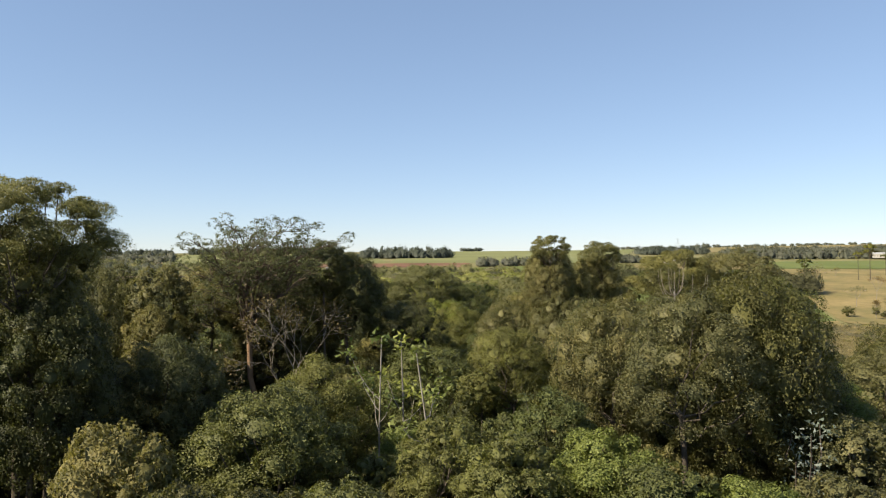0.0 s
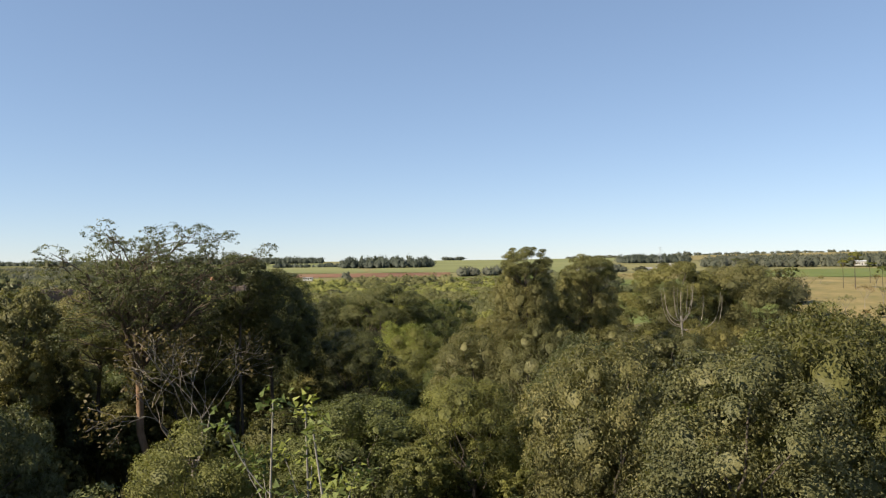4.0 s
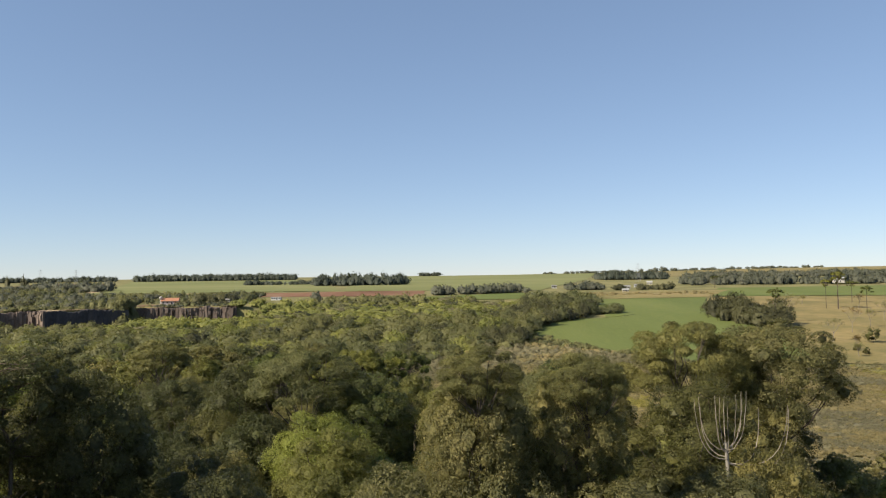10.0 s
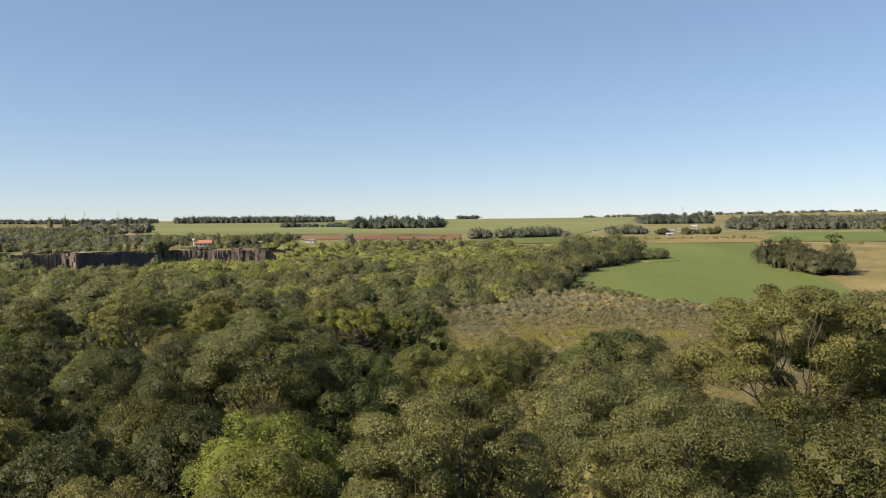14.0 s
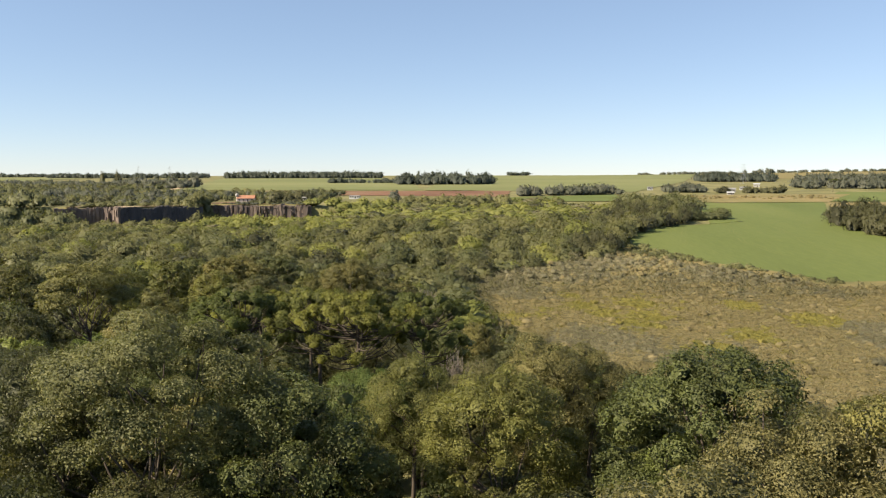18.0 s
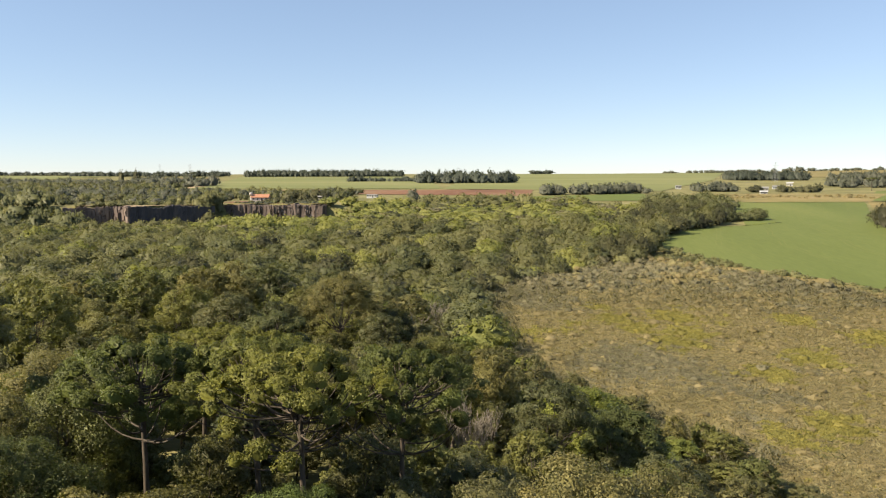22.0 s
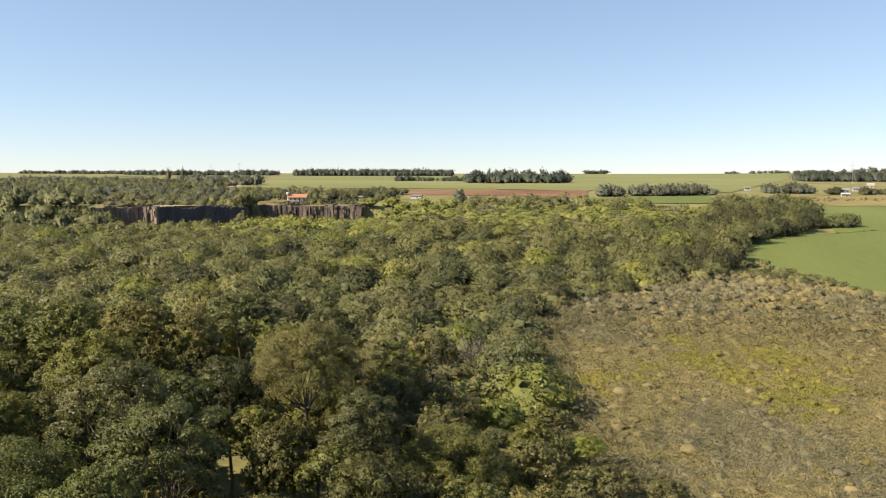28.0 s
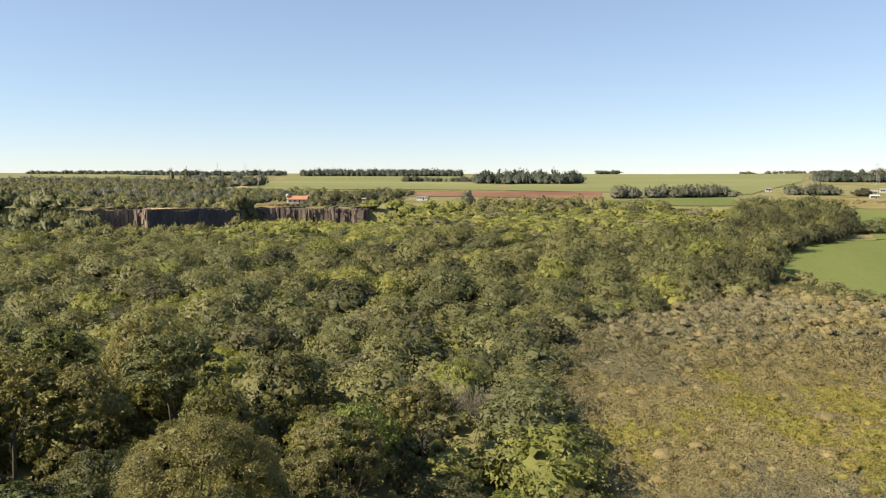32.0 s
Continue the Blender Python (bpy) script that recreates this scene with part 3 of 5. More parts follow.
def named(key, x, y, top, radius, **kw):
    return put(key, x, y, top, radius, TREE_LABEL[key], **kw)


# ---- trees that stand out ----
for key, x, y, top, r in (("green", 3.0, 34.8, 13.6, 2.6), ("bright", 7.4, 36.3, 13.5, 2.5), ("green", 9.3, 32.4, 13.1, 2.7), ("bright", 12.2, 31.9, 12.7, 2.5), ("olive", 15.8, 32.9, 12.5, 2.7), ("olive", 20.1, 39.4, 13.4, 2.8),
                          ("green", -3.7, 31.8, 12.8, 2.6), ("green", 0.1, 38.8, 13.6, 2.5), ("dark", -7.0, 31.8, 12.3, 2.8), ("green", 5.7, 40.8, 14.6, 2.3), ("bright", -0.0, 29.8, 12.2, 2.4), ("green", 5.0, 28.8, 11.9, 2.4)):
    named(key, x, y, top, r)
# Shade on these left-hand trees is put into their dark leaf colour.
named("darkvine", -25.5, 46.6, 21.8, 4.6)
named("darkvine", -22.2, 41.1, 24.0, 4.0)
named("feather", -21.0, 40.2, 25.4, 4.4)
named("darkvine", -19.5, 39.7, 19.7, 3.4)
# Unseen tree, added beyond the view's left edge to shade the foreground.
named("darkvine", -25.5, 29.5, 20.0, 4.2)
for key, x, y, top, r in (("vine", 18.7, 74.1, 15.2, 2.6), ("olive", 25.6, 72.8, 14.6, 2.6), ("vine", 16.3, 74.9, 15.4, 2.4), ("olive", 20.2, 77.6, 15.5, 2.4), ("green", 12.3, 74.5, 15.7, 2.4), ("vine", 7.7, 74.8, 15.3, 2.4),
                          ("olive", 25.9, 77.3, 14.8, 2.6), ("olive", 31.2, 82.7, 10.6, 3.0), ("green", 35.2, 88.8, 10.2, 3.0), ("olive", 39.2, 80.8, 8.6, 3.0), ("vine", 28.1, 86.7, 12.2, 2.8), ("olive", 42.3, 90.9, 7.7, 3.0), ("green", 29.1, 96.7, 13.9, 3.0), ("olive", 32.8, 98.2, 13.4, 3.0), ("green", 26.3, 95.1, 13.3, 2.8)):
    named(key, x, y, top, r)
named("dark", -28.0, 54.1, 22.3, 4.5)
named("olive", -20.5, 50.4, 14.8, 3.6)
named("vine", -17.5, 50.9, 16.1, 3.6)
named("vine", -25.6, 69.0, 20.3, 3.0)
named("darkvine", -30.1, 69.5, 20.7, 4.0)
named("olive", -33.0, 76.3, 14.9, 3.6)
named("darkvine", -9.2, 75.8, 21.6, 3.2)
named("dark", -11.2, 73.6, 22.8, 2.4)
# Dark-leaved trees among the following stand in for deep shade between crowns.
named("darkvine", -13.5, 78.0, 19.0, 3.4)
named("vine", -18.5, 77.5, 18.6, 3.6)
named("olive", -22.8, 74.6, 20.6, 3.4)
named("vine", -24.6, 66.0, 17.0, 2.6)
named("dark", -16.0, 73.0, 15.4, 3.0)
named("darkvine", -7.0, 66.0, 12.6, 2.6)
named("darkvine", -9.4, 29.5, 13.2, 2.8)
named("vine", -13.2, 33.5, 14.4, 2.8)
named("dark", -3.1, 75.1, 16.6, 3.4)
named("dark", -4.8, 80.3, 16.6, 3.2)
named("green", -8.0, 52.4, 14.6, 4.0)
named("green", 4.8, 54.9, 16.3, 3.0)
named("vine", 6.0, 72.0, 17.0, 3.4)
named("feather", 9.5, 69.6, 23.0, 1.9)
named("vine", 9.6, 70.4, 21.9, 2.5)
named("olive", 9.8, 71.6, 20.5, 2.7)
named("feather", 14.3, 71.6, 22.4, 2.0)
named("vine", 14.0, 72.2, 21.3, 2.4)
named("olive", 15.3, 68.9, 17.5, 3.2)
named("vine", 11.2, 56.4, 17.7, 3.6)
named("vine", 10.0, 48.8, 18.4, 3.4)
named("olive", 12.3, 39.8, 19.5, 3.6)
named("darkvine", 16.2, 42.3, 20.3, 4.2)
named("darkvine", 19.5, 45.9, 17.2, 3.6)
named("bright", 22.9, 48.9, 14.2, 3.4)
named("olive", 29.0, 52.6, 14.8, 4.2)
named("olive", 26.2, 69.0, 15.0, 3.4)
named("dark", 22.1, 78.8, 20.1, 3.4)
named("olive", 21.3, 72.7, 16.8, 3.2)
named("vine", 24.2, 74.9, 17.0, 3.0)
named("feather", 16.2, 83.6, 20.3, 3.4)
named("feather", 30.4, 101.6, 21.8, 5.8)
named("spread", 38.4, 102.6, 21.6, 6.4)
named("feather", 36.0, 110.0, 20.2, 5.6)
named("dark", 29.5, 100.0, 16.0, 5.0)
named("olive", 34.5, 98.5, 15.6, 4.4)
named("dark", 38.0, 104.0, 16.0, 4.6)
named("vine", 10.4, 68.6, 18.2, 3.2)
for key, x, y, top, r in (("olive", 48.5, 98.0, 8.5, 3.2), ("bright", 52.0, 104.5, 7.5, 3.0), ("olive", 56.5, 112.0, 6.5, 3.2), ("green", 50.5, 112.5, 7.0, 3.0), ("olive", 60.5, 120.0, 5.2, 3.0), ("bright", 46.0, 92.0, 8.5, 3.0), ("vine", 54.5, 97.0, 6.5, 2.8), ("green", 44.5, 104.5, 9.5, 3.4)):
    named(key, x, y, top, r)
named("dome", 22.3, 111.5, 17.8, 5.7)
named("pale", 22.8, 103.8, 17.8, 3.6)
named("feather", -3.2, 107.6, 19.6, 5.4)
named("darkvine", -6.0, 100.5, 14.8, 4.2)
named("darkvine", -10.5, 104.0, 14.6, 4.0)
named("darkvine", -12.0, 97.5, 14.6, 4.0)
named("dark", -1.0, 103.0, 14.4, 3.4)
named("olive", 9.6, 92.0, 16.9, 3.0)
named("green", 2.6, 107.5, 17.4, 4.8)
named("bright", -0.2, 95.6, 15.6, 4.2)
named("green", 1.0, 90.9, 15.4, 3.6)
named("darkvine", -9.8, 110.2, 17.7, 3.4)
named("dark", -18.0, 117.5, 15.5, 4.0)
named("green", 6.8, 117.8, 15.5, 3.0)
named("pale", 14.7, 122.7, 15.5, 3.4)
named("olive", 18.0, 125.6, 14.4, 3.2)
named("bright", 2.6, 127.5, 12.2, 3.4)
named("olive", 10.6, 127.0, 12.8, 3.2)
named("feather", -29.1, 145.7, 17.3, 4.4)
named("green", -42.3, 174.7, 13.5, 4.6)
named("dark", -62.4, 184.2, 12.5, 5.0)
named("green", -40.2, 207.6, 8.7, 4.6)
named("spread", -38.0, 222.8, 8.3, 4.8)
named("spread", -43.4, 220.7, 9.6, 4.8)
named("dark", -26.1, 210.8, 5.6, 4.0)
named("spread", -14.2, 203.1, 11.2, 5.2)
named("spread", -26.9, 191.6, 9.9, 5.0)
named("olive", -7.5, 198.1, 6.5, 3.4)
named("spread", -11.0, 249.3, 0.7, 4.4)
named("green", -17.0, 248.7, -1.2, 4.0)
named("dark", -35.3, 173.4, 8.0, 4.4)
named("green", -57.0, 224.5, 8.6, 5.0)
named("olive", -64.0, 215.8, 7.6, 4.8)
named("dark", 17.1, 189.3, -1.6, 3.0)
for key, x, y, top, r in (("olive", 9.2, 143, 7.6, 3.2), ("olive", 8.6, 152, 4.6, 3.4), ("green", 8.2, 161, 2.0, 3.4), ("olive", 12.5, 158, 3.0, 3.0), ("green", 4.0, 160, 2.6, 3.2)):
    named(key, x, y, top, r)
PLACED += [(-16.5, 67.6, 4.6), (-15.5, 61.9, 3), (1.4, 126.5, 3.5), (-3.6, 45.8, 2), (7.6, 168.5, 3), (8.3, 159.8, 3), (1.5, 131.1, 4), (3.3, 139.2, 4), (-2.7, 141.7, 4), (-10.5, 138.9, 4), (-15.4, 158.5, 4), (-7.2, 149.3, 4)]

# ---- the rest of the wood ----
EDGE_Y = [0, 60, 100, 130, 160, 185, 200, 220, 240, 277, 300, 322, 345]
EDGE_X = [42, 50, 46, 38, 42, 38, 31, 18, 8, 4, 2, 6, 8]
TOP_Y = [10, 20, 30, 45, 60, 75, 105, 131, 150, 175, 205, 243, 280, 320, 360]
TOP_Z = [8, 10, 12.0, 14.5, 15.0, 15.0, 13.4, 10.8, 8.2, 4.0, 3.0, 0.5, -2.0, -4.0, -4.5]
fill = np.random.default_rng(11)


def fringe(x, y):
    """1 at the wood's low eastern edge, 0 inside it."""
    return (1 - float(smooth(4, 30, np.interp(y, EDGE_Y, EDGE_X) - x))) * float(smooth(118, 150, y))


def canopy(x, y):
    """Height of the wood's roof over a place."""
    z = float(np.interp(y, TOP_Y, TOP_Z))
    z += 4.0 * float(smooth(20, 60, -x)) * float(smooth(30, 70, y)) * (1 - float(smooth(100, 170, y)))
    z -= 3.0 * float(smooth(28, 44, x))
    z -= 3.2 * float(smooth(-22, -15, x)) * (1 - float(smooth(-3, 2, x))) * float(smooth(44, 52, y)) * (1 - float(smooth(78, 92, y)))
    z += 3.5 * float(smooth(0, 25, -x)) * float(smooth(140, 180, y))
    low, k = land(x, y) + 3.4, fringe(x, y)
    return z * (1 - k) + low * k


def fill_wood(tries, sizes, apart, offset, spread, kinds, lod=None, ys=(12, 250)):
    """Plant trees in the gaps: a tier of the wood with its own crown sizes, height and mixture."""
    names, share = zip(*kinds)
    for _ in range(tries):
        y = float(fill.uniform(*ys))
        x = float(fill.uniform(-0.68 * y - 16, np.interp(y, EDGE_Y, EDGE_X)))
        r = float(fill.triangular(*sizes)) * (1 - 0.52 * fringe(x, y))
        if any((x - a) ** 2 + (y - b) ** 2 < (apart * (r + c)) ** 2 for a, b, c in PLACED):
            continue
        top = canopy(x, y) + offset + fill.normal(0, spread) + (r - sizes[1]) * 0.9 * (1 - fringe(x, y))
        w = np.array(share, float) * np.array([1 + lush * (n in ("green", "bright", "vine", "greenvine", "darkvine")) for n in names]) if (lush := 2.0 * (y < 72)) else np.array(share, float)
        # More dark-leaved kinds on the left, partly in place of shade there.
        if x < -8 and y < 138 or -6 < x < 2 and 60 < y < 135:
            w = w * np.array([1.6 if n == "dark" else 2.4 if n == "darkvine" else 1.0 for n in names])
        if x < -14 and y > 150:
            w = w * np.array([1.4 if n == "dark" else 3.0 if n == "darkvine" else 0.3 if n == "pale" else 1.0 for n in names])
        named(str(fill.choice(names, p=w / w.sum())), x, y, max(top, land(x, y) + 2.6), r, lod=lod)


fill_wood(6000, (3.0, 4.6, 6.6), 0.92, 0.8, 1.6, (("green", 22), ("dark", 14), ("olive", 18), ("bright", 6), ("feather", 8), ("spread", 15), ("vine", 8), ("darkvine", 5), ("greenvine", 5), ("pale", 4), ("russet", 0.15), ("dome", 6)))
fill_wood(5000, (2.2, 2.8, 3.6), 0.66, -4.4, 1.4, (("green", 2), ("dark", 3), ("olive", 4), ("bright", 1), ("darkvine", 3), ("dome", 2)))
fill_wood(3400, (1.5, 2.0, 2.8), 0.52, -3.4, 1.2, (("green", 2), ("bright", 3), ("olive", 3), ("dark", 3), ("vine", 3), ("greenvine", 3), ("darkvine", 2)), None, (12, 126))

# ---- woodland and scrub in bulk ----
def bulk(name, seed, pts, radius, height, leaf, label, category, count, size, clumps=5, core=0.6, flat=0.8, loose=0.28, rustle=0.5, base=None):
    """Many small crowns as one mass; pts: plan places, radius and height for each."""
    rng = np.random.default_rng(seed)
    variants = []
    for k in range(6):
        c, r = crown_clumps(rng, 1.0, 0.62, 1.0, clumps * 2, (0.26, 0.4), flat, 0.3)
        v, f, n = clumped_leaves(rng, c, r, int(count * 2.3), size * 0.56, 0, 0.5, loose, spray=6, rustle=rustle)
        if core:
            for bc, br, tpl in ((np.array([(0, 0, 0.38)]), np.array([(0.6, 0.6, 0.36)]), BALL2), (c[::2], r[::2] * 0.54, BALL1)):
                bv, bf = balls(rng, bc, br, tpl, 0.12)
                v, f, n = v + [bv], f + [bf], n + [(bv - np.repeat(bc, len(tpl[0]), 0)) / br[0, 0] * 0.3 + (bv - (0, 0, 0.2)) + rng.normal(0, 0.3, bv.shape)]
        variants.append((v, f, n))
    allv, allf, alln, tones = [], [], [], []
    tone = rng.uniform(0, 1, len(pts))
    which = rng.integers(0, 6, len(pts))
    spin = rng.uniform(0, 6.28, len(pts))
    lift = (0, 0, 1.8) if not core else (0, 0, 0.8)
    for (x, y), r, h, w, a, shade_of in zip(pts, radius, height, which, spin, tone):
        ca, sa = math.cos(a), math.sin(a)
        z = float(ground_z(x, y)) + (base(x, y) if base else 0.0)
        for v, f, n in zip(*variants[w]):
            q, m = np.empty_like(v), n + lift
            q[:, 0] = (v[:, 0] * ca - v[:, 1] * sa) * r + x
            q[:, 1] = (v[:, 0] * sa + v[:, 1] * ca) * r + y
            q[:, 2] = v[:, 2] * h + z
            m[:, 0] = n[:, 0] * ca - n[:, 1] * sa
            m[:, 1] = n[:, 0] * sa + n[:, 1] * ca
            allv.append(q)
            allf.append(f)
            alln.append(m)
            tones.append(np.full(len(v), shade_of))
    return tagged(new(name, mesh(name, allv, allf, LEAF[leaf], False, alln, tones)), label, category, kind="stuff")


def scatter(rng, n, x0, x1, y0, y1, keep, gap):
    """Places at least gap apart in a box, where keep(x, y) holds."""
    cells, out = {}, []
    for _ in range(n):
        x, y = rng.uniform(x0, x1), rng.uniform(y0, y1)
        if not keep(x, y):
            continue
        i, j = int(x // gap), int(y // gap)
        if any((x - a) ** 2 + (y - b) ** 2 < gap * gap for u in (-1, 0, 1) for w in (-1, 0, 1) for a, b in cells.get((i + u, j + w), ())):
            continue
        cells.setdefault((i, j), []).append((x, y))
        out.append((x, y))
    return np.array(out)


def in_thicket(x, y):
    if y < 345:
        return x < np.interp(y, EDGE_Y, EDGE_X) - 1
    right = np.interp(y, [345, 385, 420, 460, 500, 520, 560, 600, 640], [10, 56, 66, 78, 88, 122, 128, 120, 60])
    return x < right and not (x < -60 and y > rim(np.array(x)) - 4)


rng = np.random.default_rng(21)


def thicket(seed, y0, y1, gap, r, h, count, size, label, mixed, tries=40000):
    """Bushes and small trees over a stretch of the valley, a share of them of each kind of foliage."""
    p = scatter(rng, tries, -560, 175, y0, y1, lambda x, y: in_thicket(x, y) and x > -0.82 * y, gap)
    k = rng.uniform(0, 1, len(p)) ** 1.6
    rr = r[0] + (r[1] - r[0]) * k
    hh = h[0] + (h[1] - h[0]) * np.clip(k + rng.normal(0, 0.2, len(p)), 0, 1) + 2.0 * smooth(330, 400, p[:, 1]) * smooth(0, 60, p[:, 0])
    kinds, share = zip(*mixed)
    which = rng.choice(len(kinds), len(p), p=np.array(share) / sum(share))
    for i, leaf in enumerate(kinds):
        m = which == i
        if m.any():
            bulk("thicket", seed * 10 + i, p[m], rr[m], hh[m], leaf, label, "thicket", count, size, 8, 0.68)


VALLEY = (("thicket", 6), ("meadow", 0.9), ("wood", 2.6), ("darkwood", 1.6), ("greybush", 0.4))
thicket(30, 248, 480, 12.0, (5.2, 8.6), (6.0, 9.8), 900, 0.13, "scattered taller spreading trees above the valley thicket", (("thicket", 5), ("wood", 2), ("meadow", 1), ("darkwood", 1)), 7000)
thicket(31, 248, 400, 6.2, (3.8, 7.0), (3.0, 6.2), 340, 0.15, "mixed thicket of small green and olive trees in the valley", VALLEY)
thicket(36, 400, 480, 7.2, (4.4, 7.6), (3.0, 5.8), 240, 0.17, "low mixed thicket in the valley", VALLEY, 20000)
thicket(32, 480, 695, 7.8, (4.2, 8.0), (2.2, 4.8), 150, 0.22, "low green thicket on the valley floor before the quarry", (("meadow", 4), ("thicket", 2), ("greybush", 1.0), ("darkwood", 0.6)), 20000)
p = scatter(rng, 9000, 40, 175, 385, 610, lambda x, y: abs(x - np.interp(y, [385, 460, 520, 560, 600], [44, 66, 98, 110, 116])) < np.interp(y, [385, 460, 520, 560, 600], [12, 12, 22, 26, 24]), 6.6)
pick = rng.uniform(0, 1, len(p))
for k, leaf in enumerate(("wood", "darkwood", "thicket")):
    q = p[(pick > (0, 0.35, 0.8)[k]) & (pick <= (0.35, 0.8, 1)[k])]
    bulk("field_wood", 33 + 7 * k, q, rng.uniform(4.2, 7.0, len(q)), rng.uniform(6.5, 11, len(q)), leaf, "grove of taller olive and dark trees along the crop field", "grove", 760, 0.115, 11)


def in_scrub(x, y):
    return x > np.interp(y, EDGE_Y, EDGE_X) - 2 and y < np.interp(x, [0, 20, 62, 75, 119, 166, 260], [346, 352, 392, 378, 325, 318, 306])


def scrub_height(x, y):
    """Height of the scrub's roof over the ground: rounded mounds of many sizes, taller at the far side."""
    tall = float(smooth(300, 345, y))
    a = abs(noise.noise((x * 0.3, y * 0.3, 1.0)))
    b = abs(noise.noise((x * 0.85, y * 0.85, 2.0)))
    c = abs(noise.noise((x * 2.1, y * 2.1, 4.0)))
    return 0.35 + 0.75 * a + 0.6 * b + 0.3 * c + tall * (0.6 + 1.4 * a + 0.9 * b)


GOLD = ((33, 303, 4), (35, 287, 5), (40, 276, 5), (51, 290, 6), (51, 272, 6), (57, 206, 5), (49, 200, 5), (92, 270, 7), (58, 237, 5), (46, 262, 6), (70, 250, 6), (80, 290, 6))


def flora(x, y, rng):
    """Which plants cover a place of the meadow: 0 tan scrub, 1 yellow-green, 2 grey."""
    d = noise.noise((x * 0.04, y * 0.028, 0.5)) + 0.35 * noise.noise((x * 0.15, y * 0.15, 0.5)) + 0.3 * noise.noise((x * 0.7, y * 0.7, 5.0)) + rng.normal(0, 0.06)
    gold = max(1 - math.hypot(x - a, (y - b) * 0.7) / c for a, b, c in GOLD) + 0.9 * noise.noise((x * 0.3, y * 0.5, 6.0)) - 0.1
    if gold > 0:
        return 1
    if y + 14 * d > 325:
        return 2 if d < 0.1 else 0
    return 1 if d > 0.5 else 2 if d < -0.26 else 0


cover_rng = np.random.default_rng(77)
COVER = (("scrub_cover", SCRUB, "low dense tan scrub in soft mounds over the wet meadow"), ("scrub_cover", SCRUB_YELLOW, "yellow-green herbs among the meadow's scrub"), ("scrub_cover", SCRUB_GREY, "grey-brown brushwood over the wet meadow"))
for cx, cy, step in ((np.arange(0, 175, 0.5), np.arange(168, 352.1, 0.5), 0.5), (np.arange(30, 231, 1.6), np.arange(-60, 168.1, 1.6), 1.6), (np.arange(174.5, 231, 1.6), np.arange(168, 392, 1.6), 1.6), (np.arange(0, 175, 1.0), np.arange(352, 392, 1.0), 1.0)):
    inside = np.array([[in_scrub(x, max(y, 60.0)) and (step > 0.5 or x < 0.62 * y + 32) for x in cx] for y in cy])
    index = np.full(inside.shape, -1)
    index[inside] = np.arange(inside.sum())
    gy, gx = np.nonzero(inside)
    if len(gy) == 0:
        continue
    roof = np.array([(cx[j], cy[i], scrub_height(cx[j], cy[i])) for i, j in zip(gy, gx)])
    roof[:, 2] += ground_z(roof[:, 0], roof[:, 1])
    roof[:, :2] += cover_rng.normal(0, step * 0.12, (len(roof), 2))
    quads = np.stack([index[:-1, :-1], index[:-1, 1:], index[1:, 1:], index[1:, :-1]], -1).reshape(-1, 4)
    quads = quads[(quads >= 0).all(1)]
    kinds = np.array([flora(*roof[q[0], :2], cover_rng) for q in quads])
    for k, (name, material, label) in enumerate(COVER):
        if (kinds == k).any():
            used, small = np.unique(quads[kinds == k], return_inverse=True)
            tagged(new(name, mesh(name, roof[used], small.reshape(-1, 4), material, True)), label, "scrub", kind="stuff")
    if step == 0.5:
        dense = np.where(roof[quads[:, 0], 1] < 262, 9, 5)
        of = np.repeat(np.arange(len(quads)), dense)
        u, w = cover_rng.uniform(0, 1, (2, len(of), 1))
        a, b, c, d = (roof[quads[of, i]] for i in range(4))
        spot = (a * (1 - u) + b * u) * (1 - w) + (d * (1 - u) + c * u) * w
        spot[:, 2] += cover_rng.uniform(0.0, 0.26, len(of))
        size = np.where(spot[:, 1] < 262, 0.2, 0.29)
        tone = 0.5 + 0.55 * np.array([noise.noise((x * 0.45, y * 0.45, 9.0)) for x, y in roof[quads[:, 0], :2]])[of] + cover_rng.normal(0, 0.14, len(of))
        for k, (leaf, label) in enumerate((("scrub", "fine pale twigs and leaves of the meadow's scrub"), ("yellow", "fine yellow-green leaves of the meadow's herbs"), ("greybush", "fine grey twigs of the meadow's brushwood"))):
            m = kinds[of] == k
            if m.any():
                v, f = cards(cover_rng, spot[m], cover_rng.normal(0, 0.6, (m.sum(), 3)) + (-0.3, -0.3, 1.0), size[m])
                soft = np.repeat(cover_rng.normal(0, 0.3, (m.sum(), 3)) + (0, 0, 1.0), 3, 0)
                tagged(new("scrub_leaves", mesh("scrub_leaves", v, f, LEAF[leaf], False, [soft], [np.repeat(tone[m], 3)])), label, "scrub", kind="stuff")

p = scatter(rng, 60000, 0, 230, 60, 390, lambda x, y: in_scrub(x, y) and x < 0.62 * y + 30, 3.3)
kind = np.array([flora(x, y, cover_rng) for x, y in p])
tall_at = smooth(305, 345, p[:, 1])
for k, (leaf, label) in enumerate((("scrub", "dry tan scrub covering the wet meadow"), ("yellow", "yellow-green shrubs and grass in the meadow"), ("greybush", "grey leafless-looking scrub in the meadow"))):
    m = kind == k
    q, tall = p[m], tall_at[m]
    big = rng.uniform(0, 1, len(q)) ** 3
    bulk("marsh_scrub", 34 + k, q, rng.uniform(0.9, 1.5, len(q)) + 0.6 * big + 0.5 * tall, rng.uniform(0.7, 1.1, len(q)) + 0.7 * big + 0.8 * tall, leaf, label, "scrub", 80, 0.2, 4, 0.5, 0.8, 0.4, 0.4, lambda x, y: scrub_height(x, y) - 0.45)


